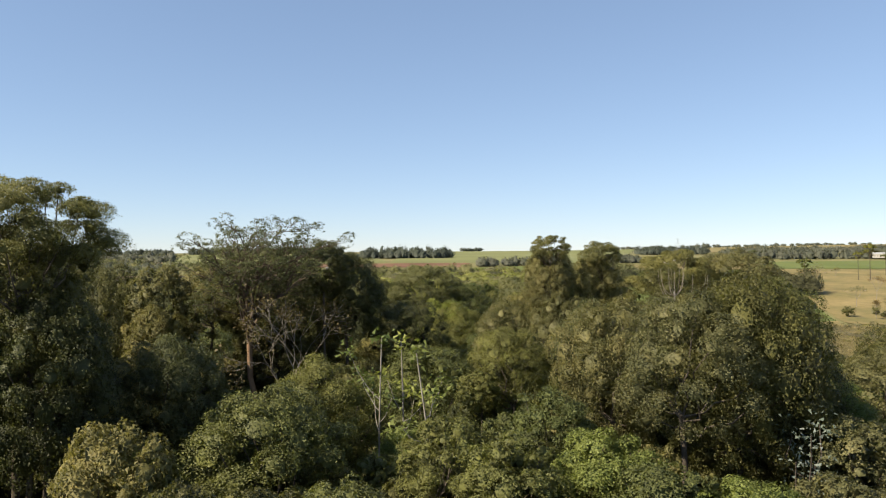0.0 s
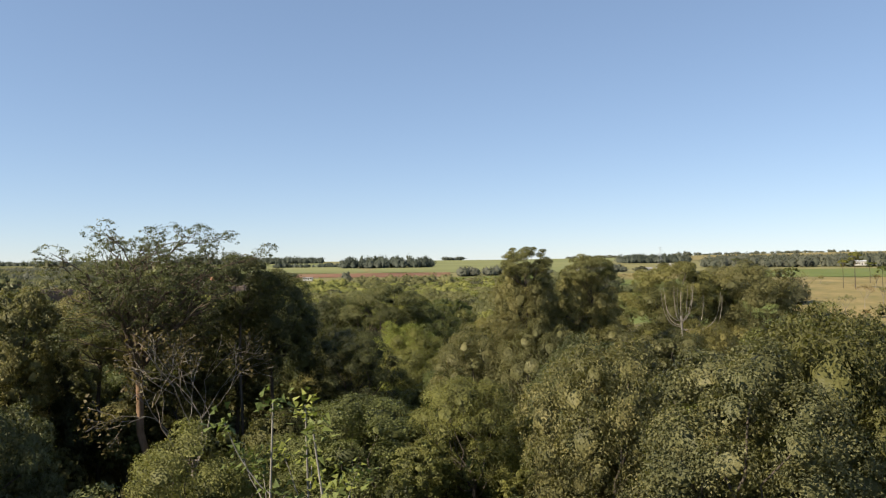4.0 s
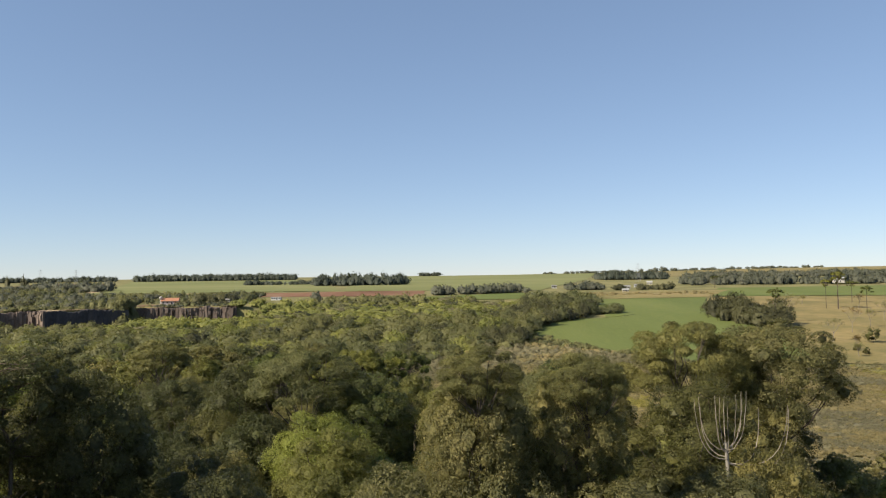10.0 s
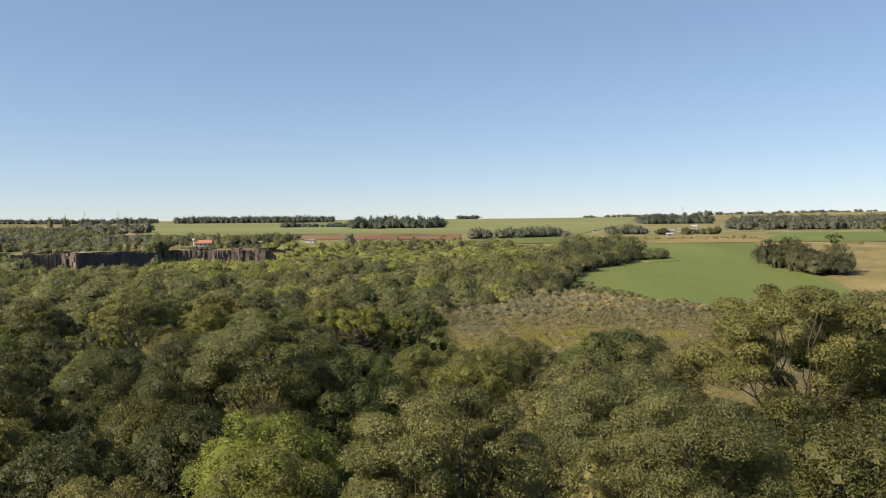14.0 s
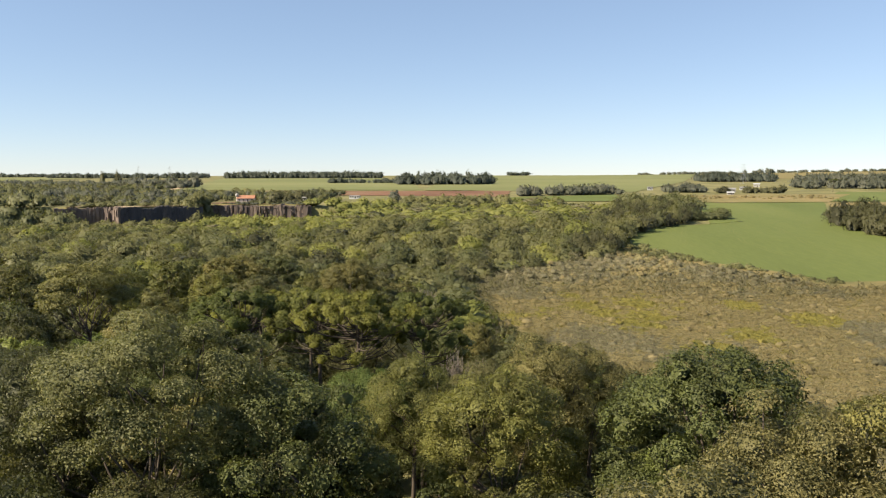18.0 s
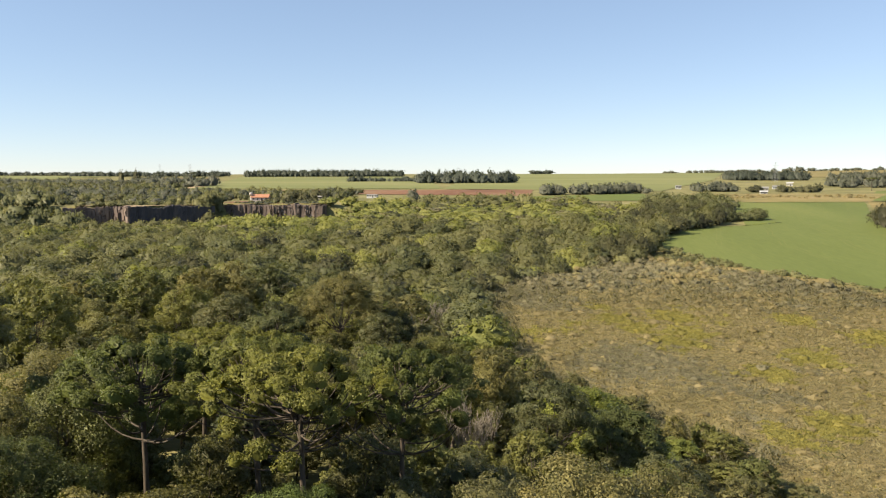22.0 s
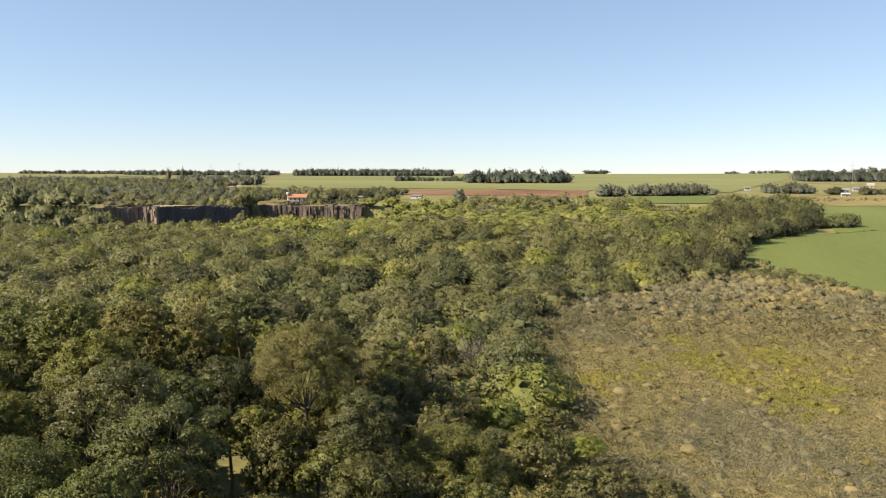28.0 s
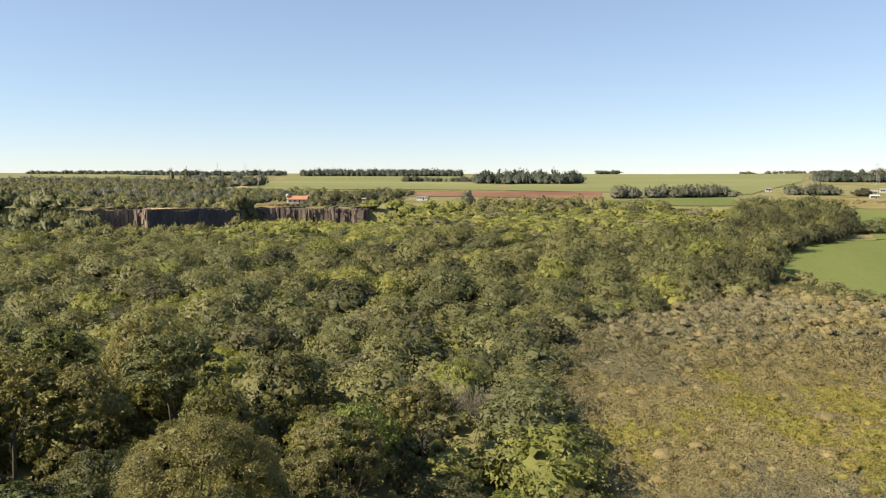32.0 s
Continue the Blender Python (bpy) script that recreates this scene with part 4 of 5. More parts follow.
def belt(name, seed, a, b, width, n, radius, height, label, leaf="wood", count=90, size=0.2, category="wood"):
    """A strip of far woodland between two plan points."""
    rng, n = np.random.default_rng(seed), int(n * 1.3)
    a, b = np.array(a, float), np.array(b, float)
    s = rng.uniform(0, 1, n)[:, None]
    side = np.array([-(b - a)[1], (b - a)[0]]) / np.linalg.norm(b - a)
    q = a + (b - a) * s + side * rng.uniform(-0.5, 0.5, (n, 1)) * width
    u = rng.uniform(0, 1, n) ** 1.3
    return bulk(name, seed, q, rng.uniform(*radius, n) * (0.85 + 0.45 * u), rng.uniform(*height, n) * (0.56 + 0.44 * u), leaf, label, category, count, size, 9, 0.7)


# Many of the far belts carry aerial haze as leaf colour.
belt("far_wood", 41, (-560, 1600), (-236, 1622), 40, 300, (5, 8), (14, 19), "even dark tree belt on the skyline", "hazebelt")
belt("far_wood", 42, (-246, 1185), (-138, 1195), 14, 44, (3.5, 6), (6, 11), "low row of dark trees in the crop land", "hazebelt")
belt("far_wood", 43, (-130, 1105), (2, 1115), 40, 60, (6, 9), (15, 22), "clump of tall dark trees between the fields", "hazebelt")
belt("far_wood", 44, (36, 2388), (98, 2396), 20, 16, (8, 13), (10, 16), "small clump of trees on the skyline", "hazebelt")
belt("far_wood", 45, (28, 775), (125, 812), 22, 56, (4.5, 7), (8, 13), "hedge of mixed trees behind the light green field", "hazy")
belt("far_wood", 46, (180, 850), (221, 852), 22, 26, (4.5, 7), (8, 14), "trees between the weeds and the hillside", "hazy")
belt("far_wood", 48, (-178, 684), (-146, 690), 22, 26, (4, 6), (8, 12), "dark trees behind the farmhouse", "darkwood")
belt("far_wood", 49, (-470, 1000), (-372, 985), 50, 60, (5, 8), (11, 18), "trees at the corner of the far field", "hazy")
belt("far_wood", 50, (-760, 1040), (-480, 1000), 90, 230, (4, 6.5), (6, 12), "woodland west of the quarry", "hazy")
belt("far_wood", 51, (-1010, 1700), (-640, 1680), 30, 180, (4.5, 8), (10, 15), "distant tree line on the western skyline", "hazebelt")
belt("far_wood", 47, (-1500, 1950), (-1060, 1900), 30, 120, (5, 9), (8, 13), "distant tree line beyond the western field", "hazebelt")
belt("far_wood", 52, (322, 1265), (428, 1262), 60, 120, (4.5, 7), (13, 18), "dark rectangular wood on the hillside", "hazebelt")
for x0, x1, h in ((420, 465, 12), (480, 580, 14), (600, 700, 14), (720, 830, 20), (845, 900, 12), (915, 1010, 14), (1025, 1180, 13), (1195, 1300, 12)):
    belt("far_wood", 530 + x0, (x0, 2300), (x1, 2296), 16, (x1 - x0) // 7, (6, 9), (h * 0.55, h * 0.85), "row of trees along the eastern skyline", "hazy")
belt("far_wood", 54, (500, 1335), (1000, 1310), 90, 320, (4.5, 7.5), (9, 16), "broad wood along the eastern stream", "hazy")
belt("far_wood", 94, (350, 960), (1000, 900), 50, 260, (4.5, 7.5), (10, 19), "wood behind the green strip, greyed by haze in its colour", "hazy")
for x0, x1, h in ((227, 235, 7), (254, 264, 8), (271, 293, 9)):
    belt("far_wood", 540 + x0, (x0, 830), (x1, 832), 10, 4 + (x1 - x0) // 3, (3.5, 5), (h * 0.8, h * 1.1), "round dark trees by the sheds", "darkwood")
belt("field_grove", 56, (210, 530), (208, 446), 22, 34, (5.0, 8.0), (11, 19), "grove of trees at the edge of the crop field", "darkwood", 900, 0.105, "grove")
belt("field_wood", 64, (106, 628), (150, 640), 40, 46, (5, 8), (9, 14), "tall mixed trees behind the grove by the crop", "wood", 300, 0.15, "grove")
belt("field_hedge", 55, (63, 402), (82, 380), 10, 22, (1.8, 3.2), (2.2, 4.2), "low olive bushes at the corner of the crop", "thicket", 260, 0.16, "hedge")
belt("field_wood", 65, (116, 540), (150, 556), 18, 22, (3.5, 5.5), (5.5, 9), "mixed olive trees at the corner of the crop", "wood", 500, 0.13, "grove")
belt("far_wood", 57, (-78, 655), (18, 668), 44, 56, (4, 6.5), (6, 11), "green trees on the knoll beside the quarry", "thicket")
belt("far_wood", 58, (165, 742), (300, 748), 40, 70, (1.2, 2.6), (1.2, 3.2), "low brown bushes on the weed belt", "scrub")
belt("far_wood", 59, (-520, 520), (-300, 520), 70, 110, (5, 8), (6, 11), "trees on the valley floor west of the quarry")
belt("far_wood", 60, (600, 760), (1200, 800), 60, 160, (4.5, 7), (7, 12), "woodland east of the pasture")
belt("far_wood", 63, (-122, 600), (-70, 640), 40, 44, (3.5, 6), (5, 9), "green trees beside the quarry", "meadow")

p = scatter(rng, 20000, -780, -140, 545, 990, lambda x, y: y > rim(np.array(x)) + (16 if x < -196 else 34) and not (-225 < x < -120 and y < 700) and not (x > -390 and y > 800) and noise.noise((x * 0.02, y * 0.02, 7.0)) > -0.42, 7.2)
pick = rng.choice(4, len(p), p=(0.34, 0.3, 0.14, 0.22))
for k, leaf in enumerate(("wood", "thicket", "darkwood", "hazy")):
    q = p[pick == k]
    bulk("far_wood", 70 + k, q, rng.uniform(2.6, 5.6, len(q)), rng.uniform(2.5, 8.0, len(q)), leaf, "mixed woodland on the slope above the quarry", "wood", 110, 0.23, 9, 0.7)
belt("far_wood", 80, (-206, 578), (-194, 600), 14, 26, (3.5, 5.0), (8, 13), "trees filling the corner of the quarry", "thicket")
belt("bright_bushes", 81, (-192, 574), (-112, 578), 46, 92, (4, 7.5), (6.5, 10.0), "rounded yellow-green bushes on the valley floor", "meadow", category="bushes")
belt("bright_bushes", 82, (-40, 580), (62, 560), 44, 64, (4, 7.5), (3, 6), "rounded yellow-green bushes on the knoll", "meadow", category="bushes")
belt("bright_bushes", 68, (-300, 470), (-235, 480), 26, 22, (6, 9), (6, 9.5), "yellow-green trees on the quarry floor", "meadow", category="bushes")
belt("far_wood", 83, (-284, 562), (-203, 590), 9, 60, (1.5, 3.2), (1.5, 4.0), "small bushes along the quarry's edge", "thicket")
belt("far_wood", 86, (-196, 613), (-128, 617), 8, 20, (1.2, 2.6), (1.2, 3.0), "small bushes along the quarry's edge", "hazy")
belt("far_wood", 84, (-520, 525), (-272, 545), 26, 116, (3.5, 6.5), (10, 17), "trees covering the slope beside the quarry")
belt("far_wood", 85, (-700, 640), (-420, 640), 90, 150, (3.5, 6), (5, 12), "mixed trees on the western rise")
belt("far_wood", 88, (-290, 528), (-206, 560), 18, 64, (2.8, 4.8), (5.0, 8.5), "bushes at the foot of the dark wall", "thicket")
belt("far_wood", 62, (-196, 592), (-130, 596), 8, 24, (2, 4), (2, 5), "bright bushes below the second quarry wall", "meadow")
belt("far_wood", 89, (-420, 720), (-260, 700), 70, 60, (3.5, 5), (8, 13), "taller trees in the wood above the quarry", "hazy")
belt("field_hedge", 97, (86, 384), (128, 334), 6, 26, (1.4, 2.6), (1.6, 3.2), "low hedge of dark bushes along the crop field", "thicket", category="hedge")
belt("field_hedge", 90, (66, 430), (86, 384), 6, 26, (1.6, 3.0), (2, 4), "low hedge of dark bushes along the crop field", "thicket", category="hedge")
belt("far_wood", 91, (-198, 620), (-134, 624), 8, 40, (1.2, 2.6), (1.4, 3.4), "small bushes on the rim before the farmhouse", "wood")
belt("far_wood", 92, (-180, 636), (-136, 640), 10, 24, (2.0, 3.6), (3, 5.4), "bushy trees beside the farmhouse", "darkwood")
belt("tall_trees", 93, (-571, 1126), (-570, 1126), 3, 3, (2.4, 3.2), (20, 24), "dark columnar tree above the western wood", "darkwood", category="trees")
belt("tall_trees", 98, (-554, 1134), (-547, 1134), 4, 5, (2.8, 3.6), (19, 23), "pair of dark columnar trees above the western wood", "darkwood", category="trees")
belt("lone_trees", 99, (-80, 690), (-74, 692), 5, 5, (3.5, 5), (10, 13.5), "dark tree standing above the knoll", "hazy", category="tree")
p = scatter(rng, 12000, 0, 230, 270, 390, lambda x, y: in_scrub(x, y) and x < 0.62 * y + 30 and y > 306 + 30 * noise.noise((x * 0.05, y * 0.03, 8.0)) + rng.normal(0, 6), 3.0)
bulk("marsh_bushes", 95, p, rng.uniform(1.6, 3.0, len(p)), rng.uniform(1.4, 3.0, len(p)) * smooth(285, 325, p[:, 1]) + 0.6, "greybush", "rounded grey-olive bushes at the meadow's far side", "bushes", 110, 0.2, 5, 0, 0.8, 0.6, 0.5)
p = scatter(rng, 4200, 0, 200, 62, 310, lambda x, y: in_scrub(x, y) and x < 0.62 * y + 30, 4.2)
pick = rng.uniform(0, 1, len(p))
for k, leaf in enumerate(("scrub", "yellow", "thicket")):
    q = p[(pick > (0, 0.62, 0.88)[k]) & (pick <= (0.62, 0.88, 1)[k])]
    bulk("marsh_bushes", 96 + k, q, rng.uniform(0.9, 2.0, len(q)), rng.uniform(0.9, 1.7, len(q)), leaf, "small rounded shrubs scattered over the scrub", "bushes", 120, 0.2, 5, 0, 0.8, 0.6, 0.5)

p = scatter(rng, 5000, -6, 60, 185, 345, lambda x, y: abs(x - 1.5 - np.interp(y, EDGE_Y, EDGE_X)) < 4.5 + 3 * noise.noise((x * 0.1, y * 0.06, 5.0)), 2.7)
bulk("edge_bushes", 100, p, rng.uniform(1.6, 2.9, len(p)), rng.uniform(1.6, 3.6, len(p)), "greybush", "grey-brown bushes between the wood and the meadow", "bushes", 200, 0.17, 6, 0, 0.8, 0.6, 0.5)

# ---- the wood and the meadow go on beside and behind the way ----
def beside(x, y):
    return (x < -0.68 * y - 17 or y < 11) and x < np.interp(y, EDGE_Y, EDGE_X) + 4


p = scatter(rng, 16000, -235, 56, -70, 250, beside, 6.2)
pick = rng.uniform(0, 1, len(p))
tall = np.array([min(canopy(x, max(y, 30.0)), 16.0) - land(x, y) for x, y in p]) + rng.normal(0, 1.5, len(p))
for k, leaf in enumerate(("thicket", "wood", "darkwood", "meadow")):
    m = (pick > (0, 0.4, 0.72, 0.94)[k]) & (pick <= (0.4, 0.72, 0.94, 1)[k])
    bulk("wood_beside", 110 + k, p[m], rng.uniform(3.4, 5.8, m.sum()), np.clip(tall[m], 5, 17), leaf, "dense mixed wood going on beside the clearing", "wood", 220, 0.19, 7, 0.6)
p = scatter(rng, 5000, 36, 280, -60, 335, lambda x, y: x > max(0.62 * y + 30, np.interp(y, EDGE_Y, EDGE_X) + 5), 6.0)
bulk("meadow_shrubs", 120, p, rng.uniform(1.4, 2.8, len(p)), rng.uniform(0.7, 1.8, len(p)), "scrub", "dry shrubs over the meadow beside the wood", "scrub", 40, 0.3, 3, 0.6)

# ---- special trees ----
def sprout(rng, a, d, length, r, level, segs, tips, spread=0.55, lift=0.12, kids=(2, 4)):
    """Grow a branch and its forks; collects tubes and the tips of the last twigs."""
    n = 4
    p = [np.array(a, float)]
    dd = np.array(d, float)
    for _ in range(n):
        dd = dd + rng.normal(0, 0.14, 3) + (0, 0, lift * 0.5)
        dd /= np.linalg.norm(dd)
        p.append(p[-1] + dd * length / n)
    r1 = r * (0.62 if level else 0.3)
    segs.append(tube(p, np.linspace(r, max(r1, 0.022), n + 1), 7 if r > 0.1 else 4 if r > 0.04 else 3))
    if level == 0:
        tips.append((p[-1], dd))
        return
    for k in range(rng.integers(kids[0], kids[1] + 1)):
        side = np.cross(dd, rng.normal(size=3))
        side /= np.linalg.norm(side)
        nd = dd + side * rng.uniform(0.5, 1.2) * spread + (0, 0, lift)
        start = p[-1] if k < 2 else p[rng.integers(2, n)]
        sprout(rng, start, nd / np.linalg.norm(nd), length * rng.uniform(0.6, 0.85), r1 * rng.uniform(0.6, 0.85), level - 1, segs, tips, spread, lift, kids)


def branchy_tree(name, seed, height, fork, r0, level, spread, leaf=None, leaves=0, leaf_size=0.16, bark=TWIG, lift=0.15, kids=(2, 4), first=0.34, puff=0.28):
    """A tree whose limbs show: trunk, branches and, if any, thin sprays at the twigs."""
    rng = np.random.default_rng(seed)
    ob = root(name)
    vs, fs = limb(rng, (0, 0, -0.6), (rng.normal(0, 0.3), rng.normal(0, 0.3), fork), r0, r0 * 0.75, 7, 0, 0.015, 9)
    part("trunk", mesh("trunk", vs, fs, bark, True), ob)
    top = vs[-9:].mean(0)
    tips = []
    for k in range(5):
        segs = []
        a = k * 1.257 + rng.uniform(-0.4, 0.4)
        d = np.array([math.cos(a) * spread, math.sin(a) * spread, 1.0])
        sprout(rng, top - (0, 0, rng.uniform(0, fork * 0.12)), d / np.linalg.norm(d), height * first, r0 * 0.42, level, segs, tips, spread, lift, kids)
        part("bough", mesh("bough", [s[0] for s in segs], [s[1] for s in segs], bark, True), ob)
    if leaf:
        tp = np.array([t[0] for t in tips])
        pick = rng.integers(0, len(tp), leaves)
        q = tp[pick] + rng.normal(0, puff, (leaves, 3))
        v, f = cards(rng, q, rng.normal(size=(leaves, 3)) + (0, 0, 0.8), leaf_size)
        part("crown", mesh("crown", v, f, LEAF[leaf]), ob)
    return ob


def stand(ob, x, y, label, category="tree", scale=1.0, turn=0.0, group=""):
    ob.matrix_basis = Matrix.Translation((x, y, land(x, y))) @ Matrix.Rotation(turn, 4, "Z") @ Matrix.Scale(scale, 4)
    return tagged(ob, label, category, group)


def vase_tree(x, y, seed, fork, top, radius, boughs, leaves):
    """A tall tree whose limbs rise in a vase from a fork and carry a thin dome of small leaf sprays."""
    rng = np.random.default_rng(seed)
    ob = root("vase_tree")
    base = land(x, y)
    fork, top = fork - base, top - base
    v, f = limb(rng, (0.15, 0, -0.6), (-0.35, 0, fork), 0.3, 0.24, 8, 0, 0.008, 9)
    part("trunk", mesh("trunk", v, f, BARK_RED, True), ob)
    foot = np.array([-0.35, 0, fork])
    centres = []
    for k in range(boughs):
        segs = []
        a = k * 2.39996 + rng.uniform(-0.3, 0.3)
        rr = radius * (0.16 + 0.78 * math.sqrt((k + 0.5) / boughs))
        end = np.array([math.cos(a) * rr + 0.8, math.sin(a) * rr, top - 0.5 - 4.4 * (rr / radius) ** 2.2 + rng.normal(0, 0.4)])
        s = np.linspace(0, 1, 9)[:, None]
        out = np.concatenate([s ** 1.5, s ** 1.5, s ** 0.85], 1)
        line = foot - (0, 0, rng.uniform(0, 1.4)) + (end - foot) * out
        line[1:-1] += rng.normal(0, 0.13, (7, 3))
        segs.append(tube(line, np.linspace(0.15, 0.03, 9) * rng.uniform(0.75, 1.15), 6))
        for j in rng.integers(4, 9, 7):
            tip = line[j] + rng.normal(0, 1, 3) * (1.5, 1.5, 0.7) + (0.25 * math.cos(a), 0.25 * math.sin(a), 0.9)
            tip[2] = min(tip[2], top - 0.15)
            segs.append(limb(rng, line[j - 1], tip, 0.05, 0.018, 5, -0.05, 0.05, 4))
            centres.append(tip)
            for _ in range(3):
                twig = tip + rng.normal(0, 0.75, 3) * (1, 1, 0.5)
                segs.append(limb(rng, (line[j] + tip) / 2, twig, 0.025, 0.012, 4, 0, 0.06, 3))
                centres.append(twig)
        part("bough", mesh("bough", [q[0] for q in segs], [q[1] for q in segs], BARK_GREY, True), ob)
    c = np.array(centres)
    r = rng.uniform(0.4, 0.85, len(c))[:, None] * np.array([1, 1, 0.65])
    vs, fs, ns = clumped_leaves(rng, c, r, leaves, 0.1, 0, 0.6, 0.6, rustle=0.5)
    part("crown", mesh("crown", vs, fs, LEAF["olive"], False, ns), ob)
    ob.location = (x, y, base)
    return tagged(ob, "tall tree with grey-brown vase-shaped limbs and thin olive leaves", "tree")


vase_tree(-17.4, 70.0, 3, 14.6, 24.4, 6.1, 22, 72000)
stand(branchy_tree("dry_tree", 8, 12.0, 6.5, 0.16, 4, 0.7, "russet", 1500, 0.16, TWIG, 0.02, (2, 3), 0.24), -13.1, 68.1, "small dry tree with pinkish-brown twigs", turn=1.0, scale=1.28)
stand(branchy_tree("dry_tree", 9, 8.0, 1.2, 0.12, 4, 0.55, None, 0, 0.1, TWIG, 0.3, (2, 4), 0.3), 7.5, 169.6, "bare tan shrub of many upright twigs", "shrub", 1.32)
stand(branchy_tree("dry_tree", 12, 9.0, 2.0, 0.12, 4, 0.6, None, 0, 0.1, TWIG, 0.2, (2, 4), 0.3), -10.8, 261.3, "bare greyish tree among green thicket")
stand(branchy_tree("dry_tree", 13, 7.5, 2.0, 0.12, 4, 0.6, None, 0, 0.1, TWIG, 0.2, (2, 4), 0.3), -6.8, 263.4, "bare greyish tree among green thicket", turn=2.0)


def dead_araucaria(x, y):
    """A dead pine with bare white branches that curve up like a candelabrum."""
    rng = np.random.default_rng(5)
    ob = root("dead_pine")
    z = 18.1 - land(x, y)
    v, f = limb(rng, (0, 0, -0.5), (0, 0, z), 0.17, 0.09, 6, 0, 0.006, 8)
    part("trunk", mesh("trunk", v, f, BARK_PALE, True), ob)
    s = np.linspace(0, 1, 10)
    for k in range(12):
        end = np.array([-1.55 + 0.245 * k, rng.uniform(-0.9, 0.9), rng.uniform(2.3, 3.1)])
        low = z - rng.uniform(0.2, 0.9)
        q = np.stack([end[0] * np.sin(s * 1.57) ** 0.8, end[1] * np.sin(s * 1.57) ** 0.8, low + end[2] * s ** 1.9], -1) + rng.normal(0, 0.015, (10, 3))
        v, f = tube(q, np.linspace(0.028, 0.010, 10), 5)
        part("branch", mesh("branch", v, f, TWIG, True), ob)
    for reach, side, rise, dip in ((3.3, 0.2, 2.6, 0.75), (2.9, -0.5, 2.9, 0.3), (2.0, 0.7, 2.6, 0.3)):
        q = np.stack([reach * np.sin(s * 1.57), side * s, z - 1.0 + rise * s ** 2.6 - dip * np.sin(s * 3.14)], -1)
        v, f = tube(q, np.linspace(0.036, 0.013, 10), 5)
        part("branch", mesh("branch", v, f, TWIG, True), ob)
    ob.location = (x, y, land(x, y))
    return tagged(ob, "dead pine with bare white upcurved branches", "tree")


dead_araucaria(22.1, 74.7).scale = (1.0, 1.0, 0.97)


def araucaria(seed, height=17.0, radius=5.0, tufts=60, cards_each=620, depth=3.2, size=0.095, tuft=0.66):
    """A Parana pine: straight trunk, level branches that turn up, tufts of needles in a flat crown."""
    rng = np.random.default_rng(seed)
    ob = root("umbrella_pine")
    v, f = limb(rng, (0, 0, -0.5), (0, 0, height - 1.7), 0.26, 0.12, 8, 0, 0.004, 9)
    part("trunk", mesh("trunk", v, f, BARK, True), ob)
    g = np.arange(tufts) + 0.5
    a = g * 2.39996
    rr = np.sqrt(g / tufts) * radius
    z = height - 0.4 - (rr / radius) ** 2 * depth * 0.45 - (np.arange(tufts) % 4 == 3) * rng.uniform(1.3, 2.2, tufts) - rng.uniform(0, 0.35, tufts)
    c = np.stack([np.cos(a) * rr, np.sin(a) * rr, z], -1) + rng.normal(0, 0.25, (tufts, 3))
    for q in c:
        s = np.linspace(0, 1, 6)[:, None]
        low = np.array([0, 0, q[2] - rng.uniform(1.0, 2.0)])
        line = low + (q - low) * np.concatenate([s, s, s ** 2.6], 1)
        v, f = tube(line, np.linspace(0.055, 0.025, 6), 5)
        part("branch", mesh("branch", v, f, BARK, True), ob)
    r = rng.uniform(0.75, 1.15, tufts)[:, None] * np.array([tuft, tuft, tuft * 0.66])
    vs, fs, ns = clumped_leaves(rng, c, r, tufts * cards_each, size, 0.7, 1.7, 0.5, rustle=0.3, whole=0.1)
    part("crown", mesh("crown", vs, fs, LEAF["needle"], False, ns), ob)
    return ob


PINES = [araucaria(61), araucaria(62, 17.0, 4.6, 54), araucaria(63, 17.0, 4.2, 22, 80, 2.0, 0.36, 1.0)]
for k, x, y, top, r in ((0, 0.3, 135.6, 16.4, 4.8), (1, 5.4, 138.6, 15.8, 4.4), (0, -4.2, 141.0, 15.8, 4.8), (1, -10.5, 138.9, 16.0, 4.8), (0, -15.4, 158.5, 12.5, 5.0),
                        (1, -7.2, 149.3, 14.4, 4.4)):
    z = land(x, y)
    tagged(copy_thing(PINES[k], Matrix.Translation((x, y, z)) @ Matrix.Rotation(x, 4, "Z") @ Matrix.Diagonal((r / 4.8, r / 4.8, (top - z) / 17.0, 1))),
           "dark green umbrella pine with tufted candelabra crown", "tree", "umbrella pines in the wood")
for x, y, h, r in ((311, 553, 27, 5.0), (316, 562, 23, 3.6), (306, 560, 21, 3.6), (357, 612, 17, 4.5), (311, 520, 18, 4.0), (215, 453, 21, 4.5), (350, 860, 13, 5.0)):
    tagged(copy_thing(PINES[2], Matrix.Translation((x, y, land(x, y))) @ Matrix.Rotation(x, 4, "Z") @ Matrix.Diagonal((r / 4.2, r / 4.2, h / 17.0, 1))),
           "slender umbrella pine standing on dry pasture", "tree", "pines on the pasture")
for o in [c for q in PINES for c in (*q.children_recursive, q)]:
    bpy.data.objects.remove(o)


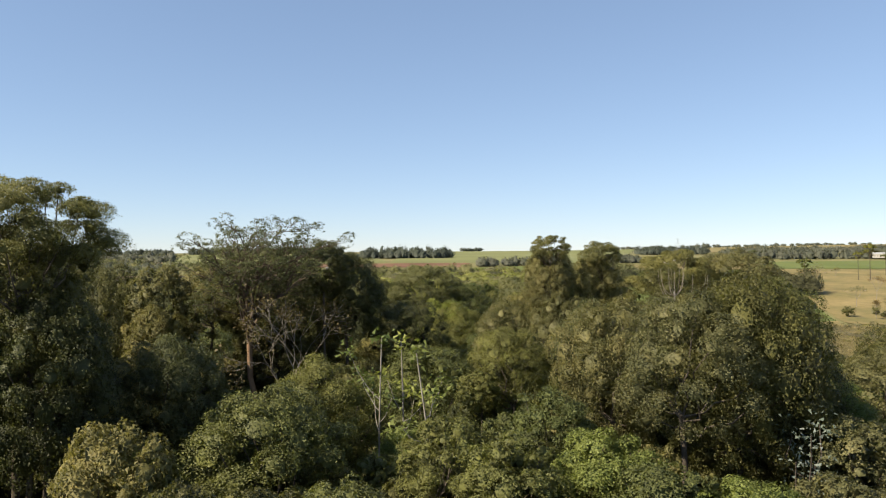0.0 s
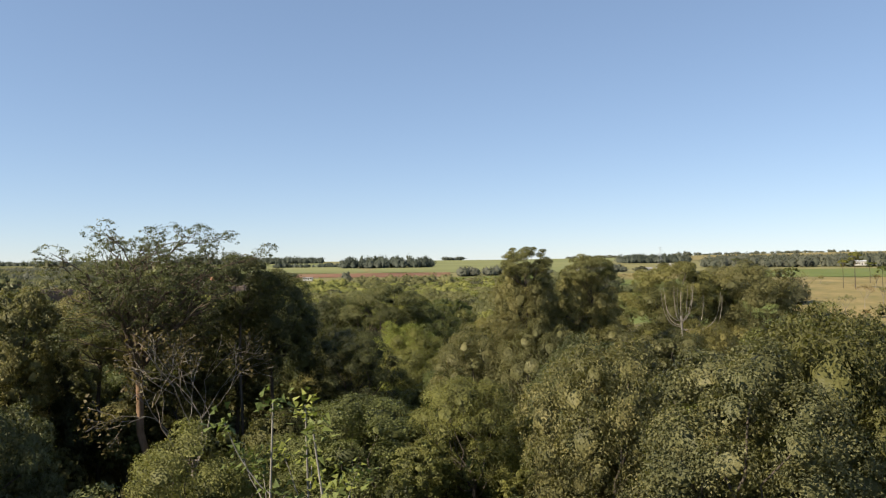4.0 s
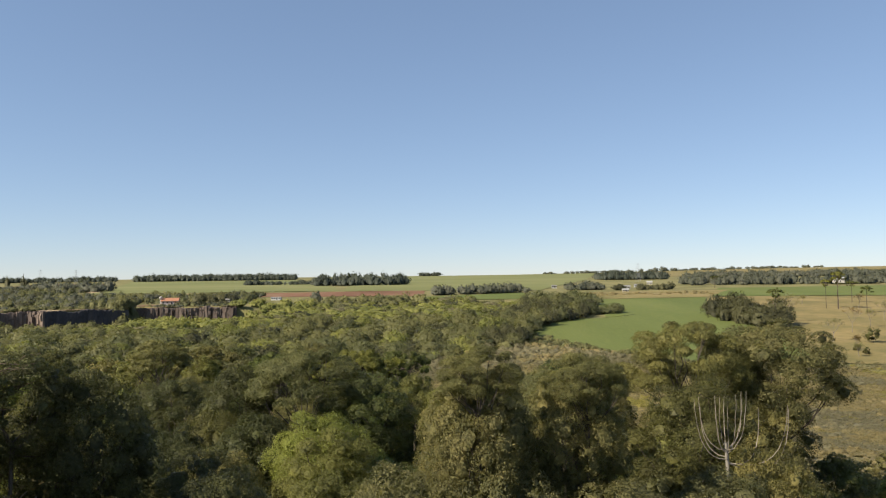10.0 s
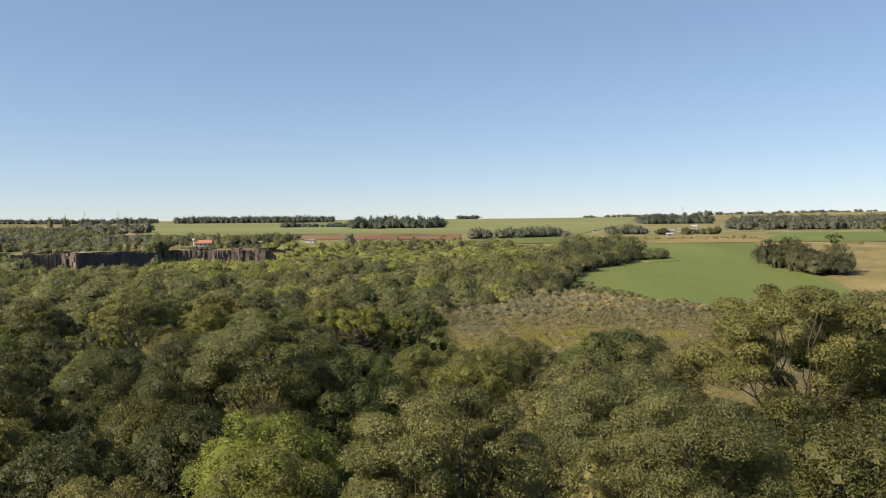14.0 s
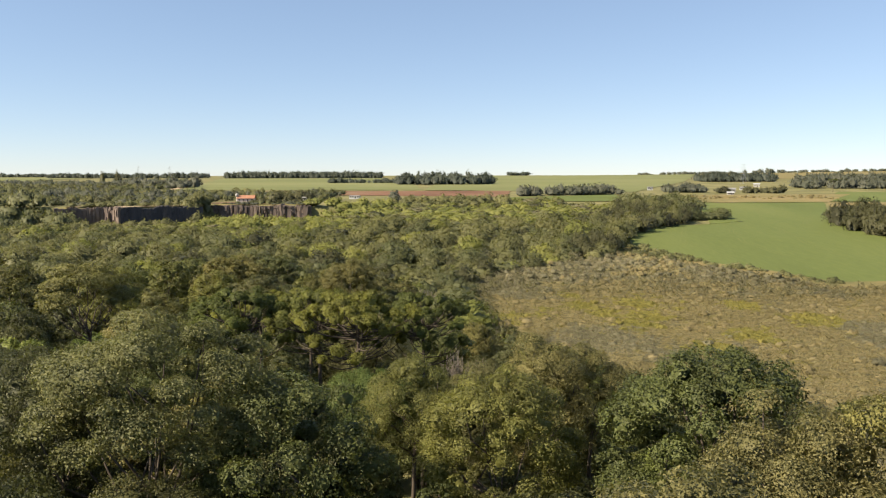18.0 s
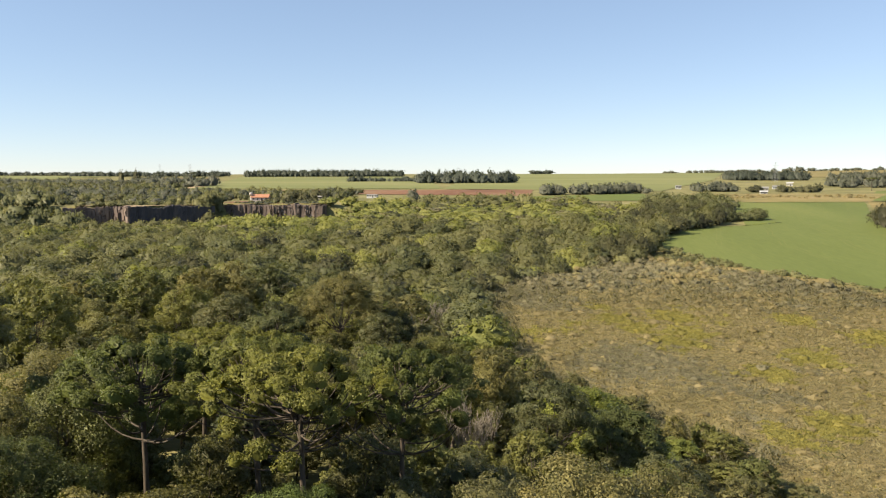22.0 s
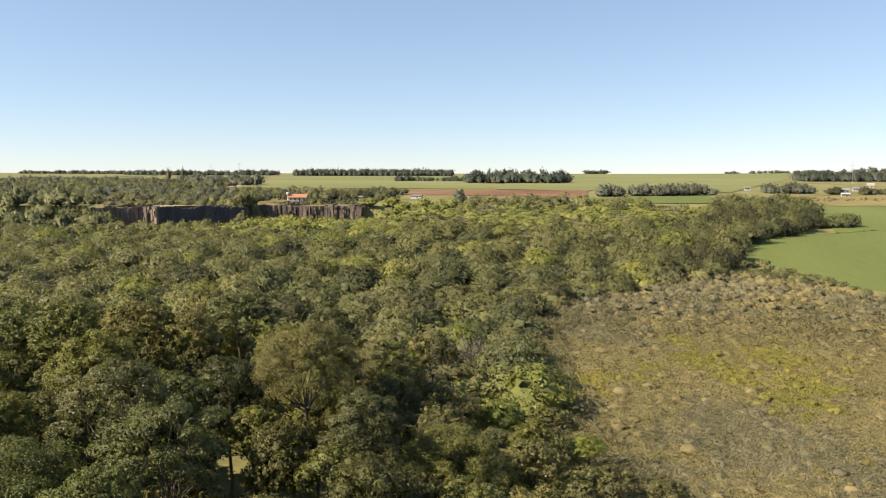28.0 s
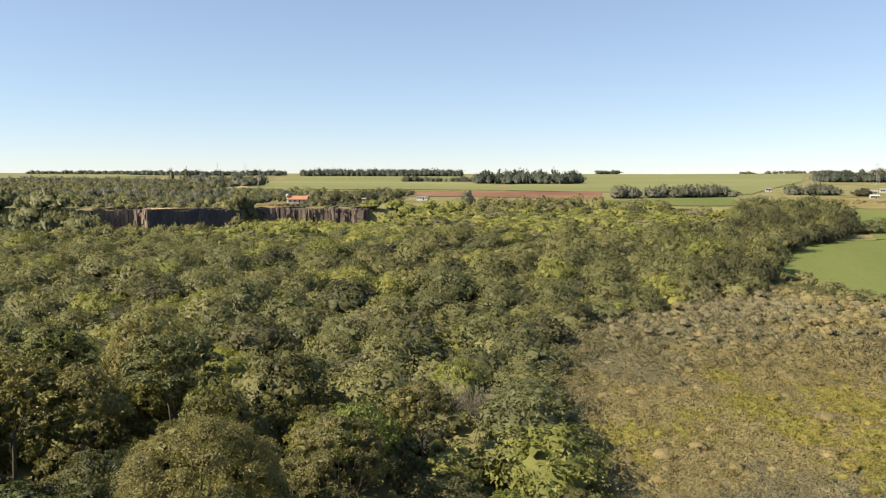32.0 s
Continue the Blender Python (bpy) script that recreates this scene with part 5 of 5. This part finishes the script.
def cecropia(x, y, top, seed, lean):
    """A thin pale stem with a few arms and large fingered leaves at the ends."""
    rng = np.random.default_rng(seed)
    ob = root("trumpet_tree")
    h = top - land(x, y)
    q = np.array([(0, 0, -0.3), (lean * 0.2, 0, h * 0.4), (lean * 0.55, 0.1, h * 0.75), (lean, 0.1, h)])
    v, f = tube(q, (0.07, 0.06, 0.05, 0.035), 7)
    part("trunk", mesh("trunk", v, f, BARK_PALE, True), ob)
    heads = []

    def leaf_head(end):
        pts = end + rng.normal(0, 0.36, (42, 3))
        v, f = cards(rng, pts, rng.normal(0, 0.5, pts.shape) + (0, 0, 1), 0.32, 0.6, 0.25)
        heads.append((v, f))

    for k in range(4):
        a = rng.uniform(0, 6.28)
        e = q[2] * (1 - k * 0.06) + np.array([math.cos(a) * rng.uniform(0.8, 1.9), math.sin(a) * rng.uniform(0.8, 1.6), rng.uniform(0.6, h * 0.2)])
        v, f = limb(rng, q[2] * (1 - k * 0.06), e, 0.035, 0.02, 5, 0.15, 0.02, 5)
        part("arm", mesh("arm", v, f, BARK_PALE, True), ob)
        leaf_head(e)
    leaf_head(q[-1])
    part("crown", mesh("crown", [a for a, b in heads], [b for a, b in heads], LEAF["bright"]), ob, "large fingered green leaves")
    ob.location = (x, y, land(x, y))
    return tagged(ob, "slender pale-stemmed trumpet tree with few large leaves", "tree", "slender stems in the clearing")


cecropia(-4.0, 48.3, 16.3, 1, 0.3)
cecropia(-2.4, 49.6, 15.9, 2, -0.2)
cecropia(-0.3, 44.3, 15.9, 3, -1.1)


def silver_shrub(x, y, top):
    rng = np.random.default_rng(9)
    ob = root("silver_shrub")
    h = top - land(x, y)
    c = np.array([(rng.normal(0, 0.9), rng.normal(0, 0.7), h - 0.6 - rng.uniform(0, 3.0)) for _ in range(9)])
    vs, fs = trunk_and_limbs(rng, c, h * 0.7, 0.08)
    part("trunk", mesh("trunk", vs, fs, BARK, True), ob)
    p = np.repeat(c, 34, 0) + rng.normal(0, 0.4, (306, 3))
    v, f = cards(rng, p, rng.normal(0, 0.6, p.shape) + (-0.5, -0.4, 0.6), 0.19, 0.6, 0.2)
    part("crown", mesh("crown", v, f, LEAF["silver"]), ob)
    ob.location = (x, y, land(x, y))
    return tagged(ob, "spindly shrub with large silver-backed leaves", "shrub")


silver_shrub(17.3, 37.7, 14.0)

# ---- the pasture's trees and bushes ----
for k, (x, y, h) in enumerate(((212, 391, 11), (240, 421, 13.5), (231, 474, 17), (222, 466, 15), (227, 480, 13), (308, 597, 7), (197, 346, 5.5), (207, 364, 6.5), (262, 440, 10), (290, 470, 12), (330, 560, 10), (270, 400, 9))):
    stand(branchy_tree("dry_tree", 80 + k, h, h * 0.4, 0.17, 3, 0.6, "russet" if k % 3 == 1 else "feather", 900, 0.26, TWIG, 0.12, (2, 4), 0.26), x, y,
          "nearly leafless tree on the dry pasture", group="trees on the pasture")


def field_bush(x, y, r, h, seed, leaf="dark"):
    rng = np.random.default_rng(seed)
    ob = root("field_bush")
    c, rr = crown_clumps(rng, r, h * 0.55, h, 9, (0.4, 0.55), 0.8, 0.6)
    vs, fs = trunk_and_limbs(rng, c[:4], h * 0.3, 0.1)
    part("trunk", mesh("trunk", vs, fs, BARK, True), ob)
    vs, fs, ns = clumped_leaves(rng, c, rr, 900, 0.36)
    part("crown", mesh("crown", vs, fs, LEAF[leaf], False, ns), ob)
    return stand(ob, x, y, "round dark bush on the dry pasture", "bush", group="bushes on the pasture")


for k, (x, y, r, h) in enumerate(((189, 355, 3.4, 5.6), (228, 385, 4.4, 8.0), (204, 352, 1.6, 3.4), (245, 395, 2.0, 3.5), (206, 362, 1.5, 2.6))):
    field_bush(x, y, r, h, 90 + k)


# ---- buildings ----
def gable(w, d, h, rise, over=0.5):
    """A pitched roof slab over a plan w by d, eaves at h."""
    t = 0.18
    v = []
    for y in (-d / 2 - over, d / 2 + over):
        v += [(-w / 2 - over, y, h), (0, y, h + rise), (w / 2 + over, y, h), (w / 2 + over, y, h + t), (0, y, h + rise + t), (-w / 2 - over, y, h + t)]
    f = [(0, 1, 4, 5), (1, 2, 3, 4), (11, 10, 7, 6), (10, 9, 8, 7), (0, 6, 7, 1), (1, 7, 8, 2), (5, 4, 10, 11), (4, 3, 9, 10), (0, 5, 11, 6), (2, 8, 9, 3)]
    return np.array(v, float), np.array(f)


def building(name, x, y, w, d, h, rise, turn, wall, roof, label, openings=4, lift=0.0):
    ob = root(name)
    v, f = box((-w / 2, -d / 2, -1.0), (w / 2, d / 2, h))
    part("wall", mesh("wall", v, f, wall), ob)
    v, f = gable(w, d, h, rise)
    part("roof", mesh("roof", v, f, roof), ob)
    for s in (-1, 1):
        tv = np.array([(-w / 2, s * d / 2, h), (w / 2, s * d / 2, h), (0, s * d / 2, h + rise * 0.94)])
        part("gable", mesh("gable", tv, np.array([(0, 1, 2)]), wall), ob)
    for k in range(openings):
        yy = -d / 2 + d * (k + 0.5) / openings
        for s in (-1, 1):
            door = k == 1
            v, f = box((s * (w / 2 + 0.03) - 0.05, yy - 0.5, 0.0 if door else 1.0), (s * (w / 2 + 0.03) + 0.05, yy + 0.5, 2.1))
            hole = part("door" if door else "window", mesh("opening", v, f, DARK), ob)
            if not door:
                v, f = box((s * (w / 2 + 0.05) - 0.06, yy - 0.6, 0.9), (s * (w / 2 + 0.05) + 0.06, yy + 0.6, 1.0))
                part("sill", mesh("sill", v, f, WHITE), hole)
    ob.matrix_basis = Matrix.Translation((x, y, land(x, y) + lift)) @ Matrix.Rotation(radians(turn), 4, "Z")
    return tagged(ob, label, "building")


building("farmhouse", -189, 651, 8, 13, 2.6, 2.4, 100, WHITE, TILE, "low farmhouse with an orange clay tile roof", lift=1.0)
building("farm_shed", 228, 792, 3.6, 6.0, 2.2, 1.0, 85, WHITE, METAL, "long white shed with a grey sheet roof")
building("farm_shed", 246, 858, 8, 13, 2.6, 1.6, 75, ROOF, ROOF, "large barn with a grey sheet roof among trees")
building("farm_shed", 276, 905, 5, 8, 2.4, 1.2, 80, METAL, ROOF, "pale barn beside dark trees")
building("farm_shed", 176, 905, 3.4, 5.5, 2.2, 0.8, 85, METAL, ROOF, "small pale shed among the trees", lift=0.6)
building("farm_shed", -117, 728, 4, 9, 1.8, 0.7, 80, METAL, ROOF, "low grey-roofed shed by the soil field", lift=0.5)
building("farm_shed", -149, 678, 2.4, 3.2, 2.2, 0.8, 80, WHITE, ROOF, "little white hut behind the quarry", lift=1.2)
building("farm_shed", 318, 990, 4, 7, 3.4, 1.0, 70, WHITE, METAL, "white farm building by the far wood")
building("farm_shed", 520, 905, 7, 12, 4.0, 1.4, 70, WHITE, METAL, "white farm building beyond the pasture", lift=3.0)


def water_tank(x, y):
    ob = root("water_tank")
    z = land(x, y)
    v, f = tube([(0, 0, -0.5), (0, 0, 6.5)], (0.9, 0.9), 14)
    part("shaft", mesh("shaft", v, f, WHITE, True), ob)
    v, f = tube([(0, 0, 6.4), (0, 0, 6.6), (0, 0, 8.8), (0, 0, 9.2), (0, 0, 9.25)], (0.9, 1.5, 1.5, 0.8, 0.01), 14)
    part("tank", mesh("tank", v, f, WHITE, True), ob)
    ob.location = (x, y, z)
    return tagged(ob, "small white water tower beside the farmhouse", "water tower")


water_tank(-195.5, 648).scale = (0.85, 0.85, 0.82)


def pylon(x, y, h, turn):
    """A lattice mast with three pairs of arms."""
    ob = root("power_pylon")
    leg = lambda s: 2.6 * (1 - s) + 0.5 * s
    corners = ((-1, -1), (1, -1), (1, 1), (-1, 1))
    for cx, cy in corners:
        v, f = tube([(cx * leg(0), cy * leg(0), -0.5), (cx * leg(1), cy * leg(1), h)], (0.1, 0.06), 4)
        part("leg", mesh("leg", v, f, STEEL), ob)
    for k in range(8):
        s0, s1 = k / 8, (k + 1) / 8
        for (ax, ay), (bx, by) in zip(corners, corners[1:] + corners[:1]):
            v, f = tube([(ax * leg(s0), ay * leg(s0), s0 * h), (bx * leg(s1), by * leg(s1), s1 * h)], (0.04, 0.04), 3)
            part("brace", mesh("brace", v, f, STEEL), ob)
    for s in (0.72, 0.84, 0.96):
        v, f = tube([(-5, 0, h * s), (5, 0, h * s)], (0.07, 0.07), 4)
        part("crossarm", mesh("crossarm", v, f, STEEL), ob)
    ob.matrix_basis = Matrix.Translation((x, y, land(x, y))) @ Matrix.Rotation(radians(turn), 4, "Z")
    return tagged(ob, "grey steel lattice pylon on the hillside", "pylon", "pylons on the hills")


pylon(342, 1115, 27, 20)
pylon(-640, 1500, 26, 10)
pylon(-830, 1750, 28, 10)

# ---- undergrowth below the pines ----
for x, y, top, r in ((-5.4, 131.5, 10.2, 3.2), (6.5, 133.5, 9.7, 3.0), (-1.0, 125.4, 10.1, 2.6), (-14.5, 135.2, 9.8, 3.4), (-7.7, 143.6, 8.4, 3.2), (1.4, 146.7, 7.9, 3.4), (-18.7, 150.2, 7.8, 3.6), (-10.9, 155.5, 6.3, 3.0), (9.3, 141.9, 7.8, 2.8)):
    put("dark", x, y, top, r, TREE_LABEL["dark"])
for src in PATTERN.values():
    for o in (*src.children_recursive, src):
        bpy.data.objects.remove(o)
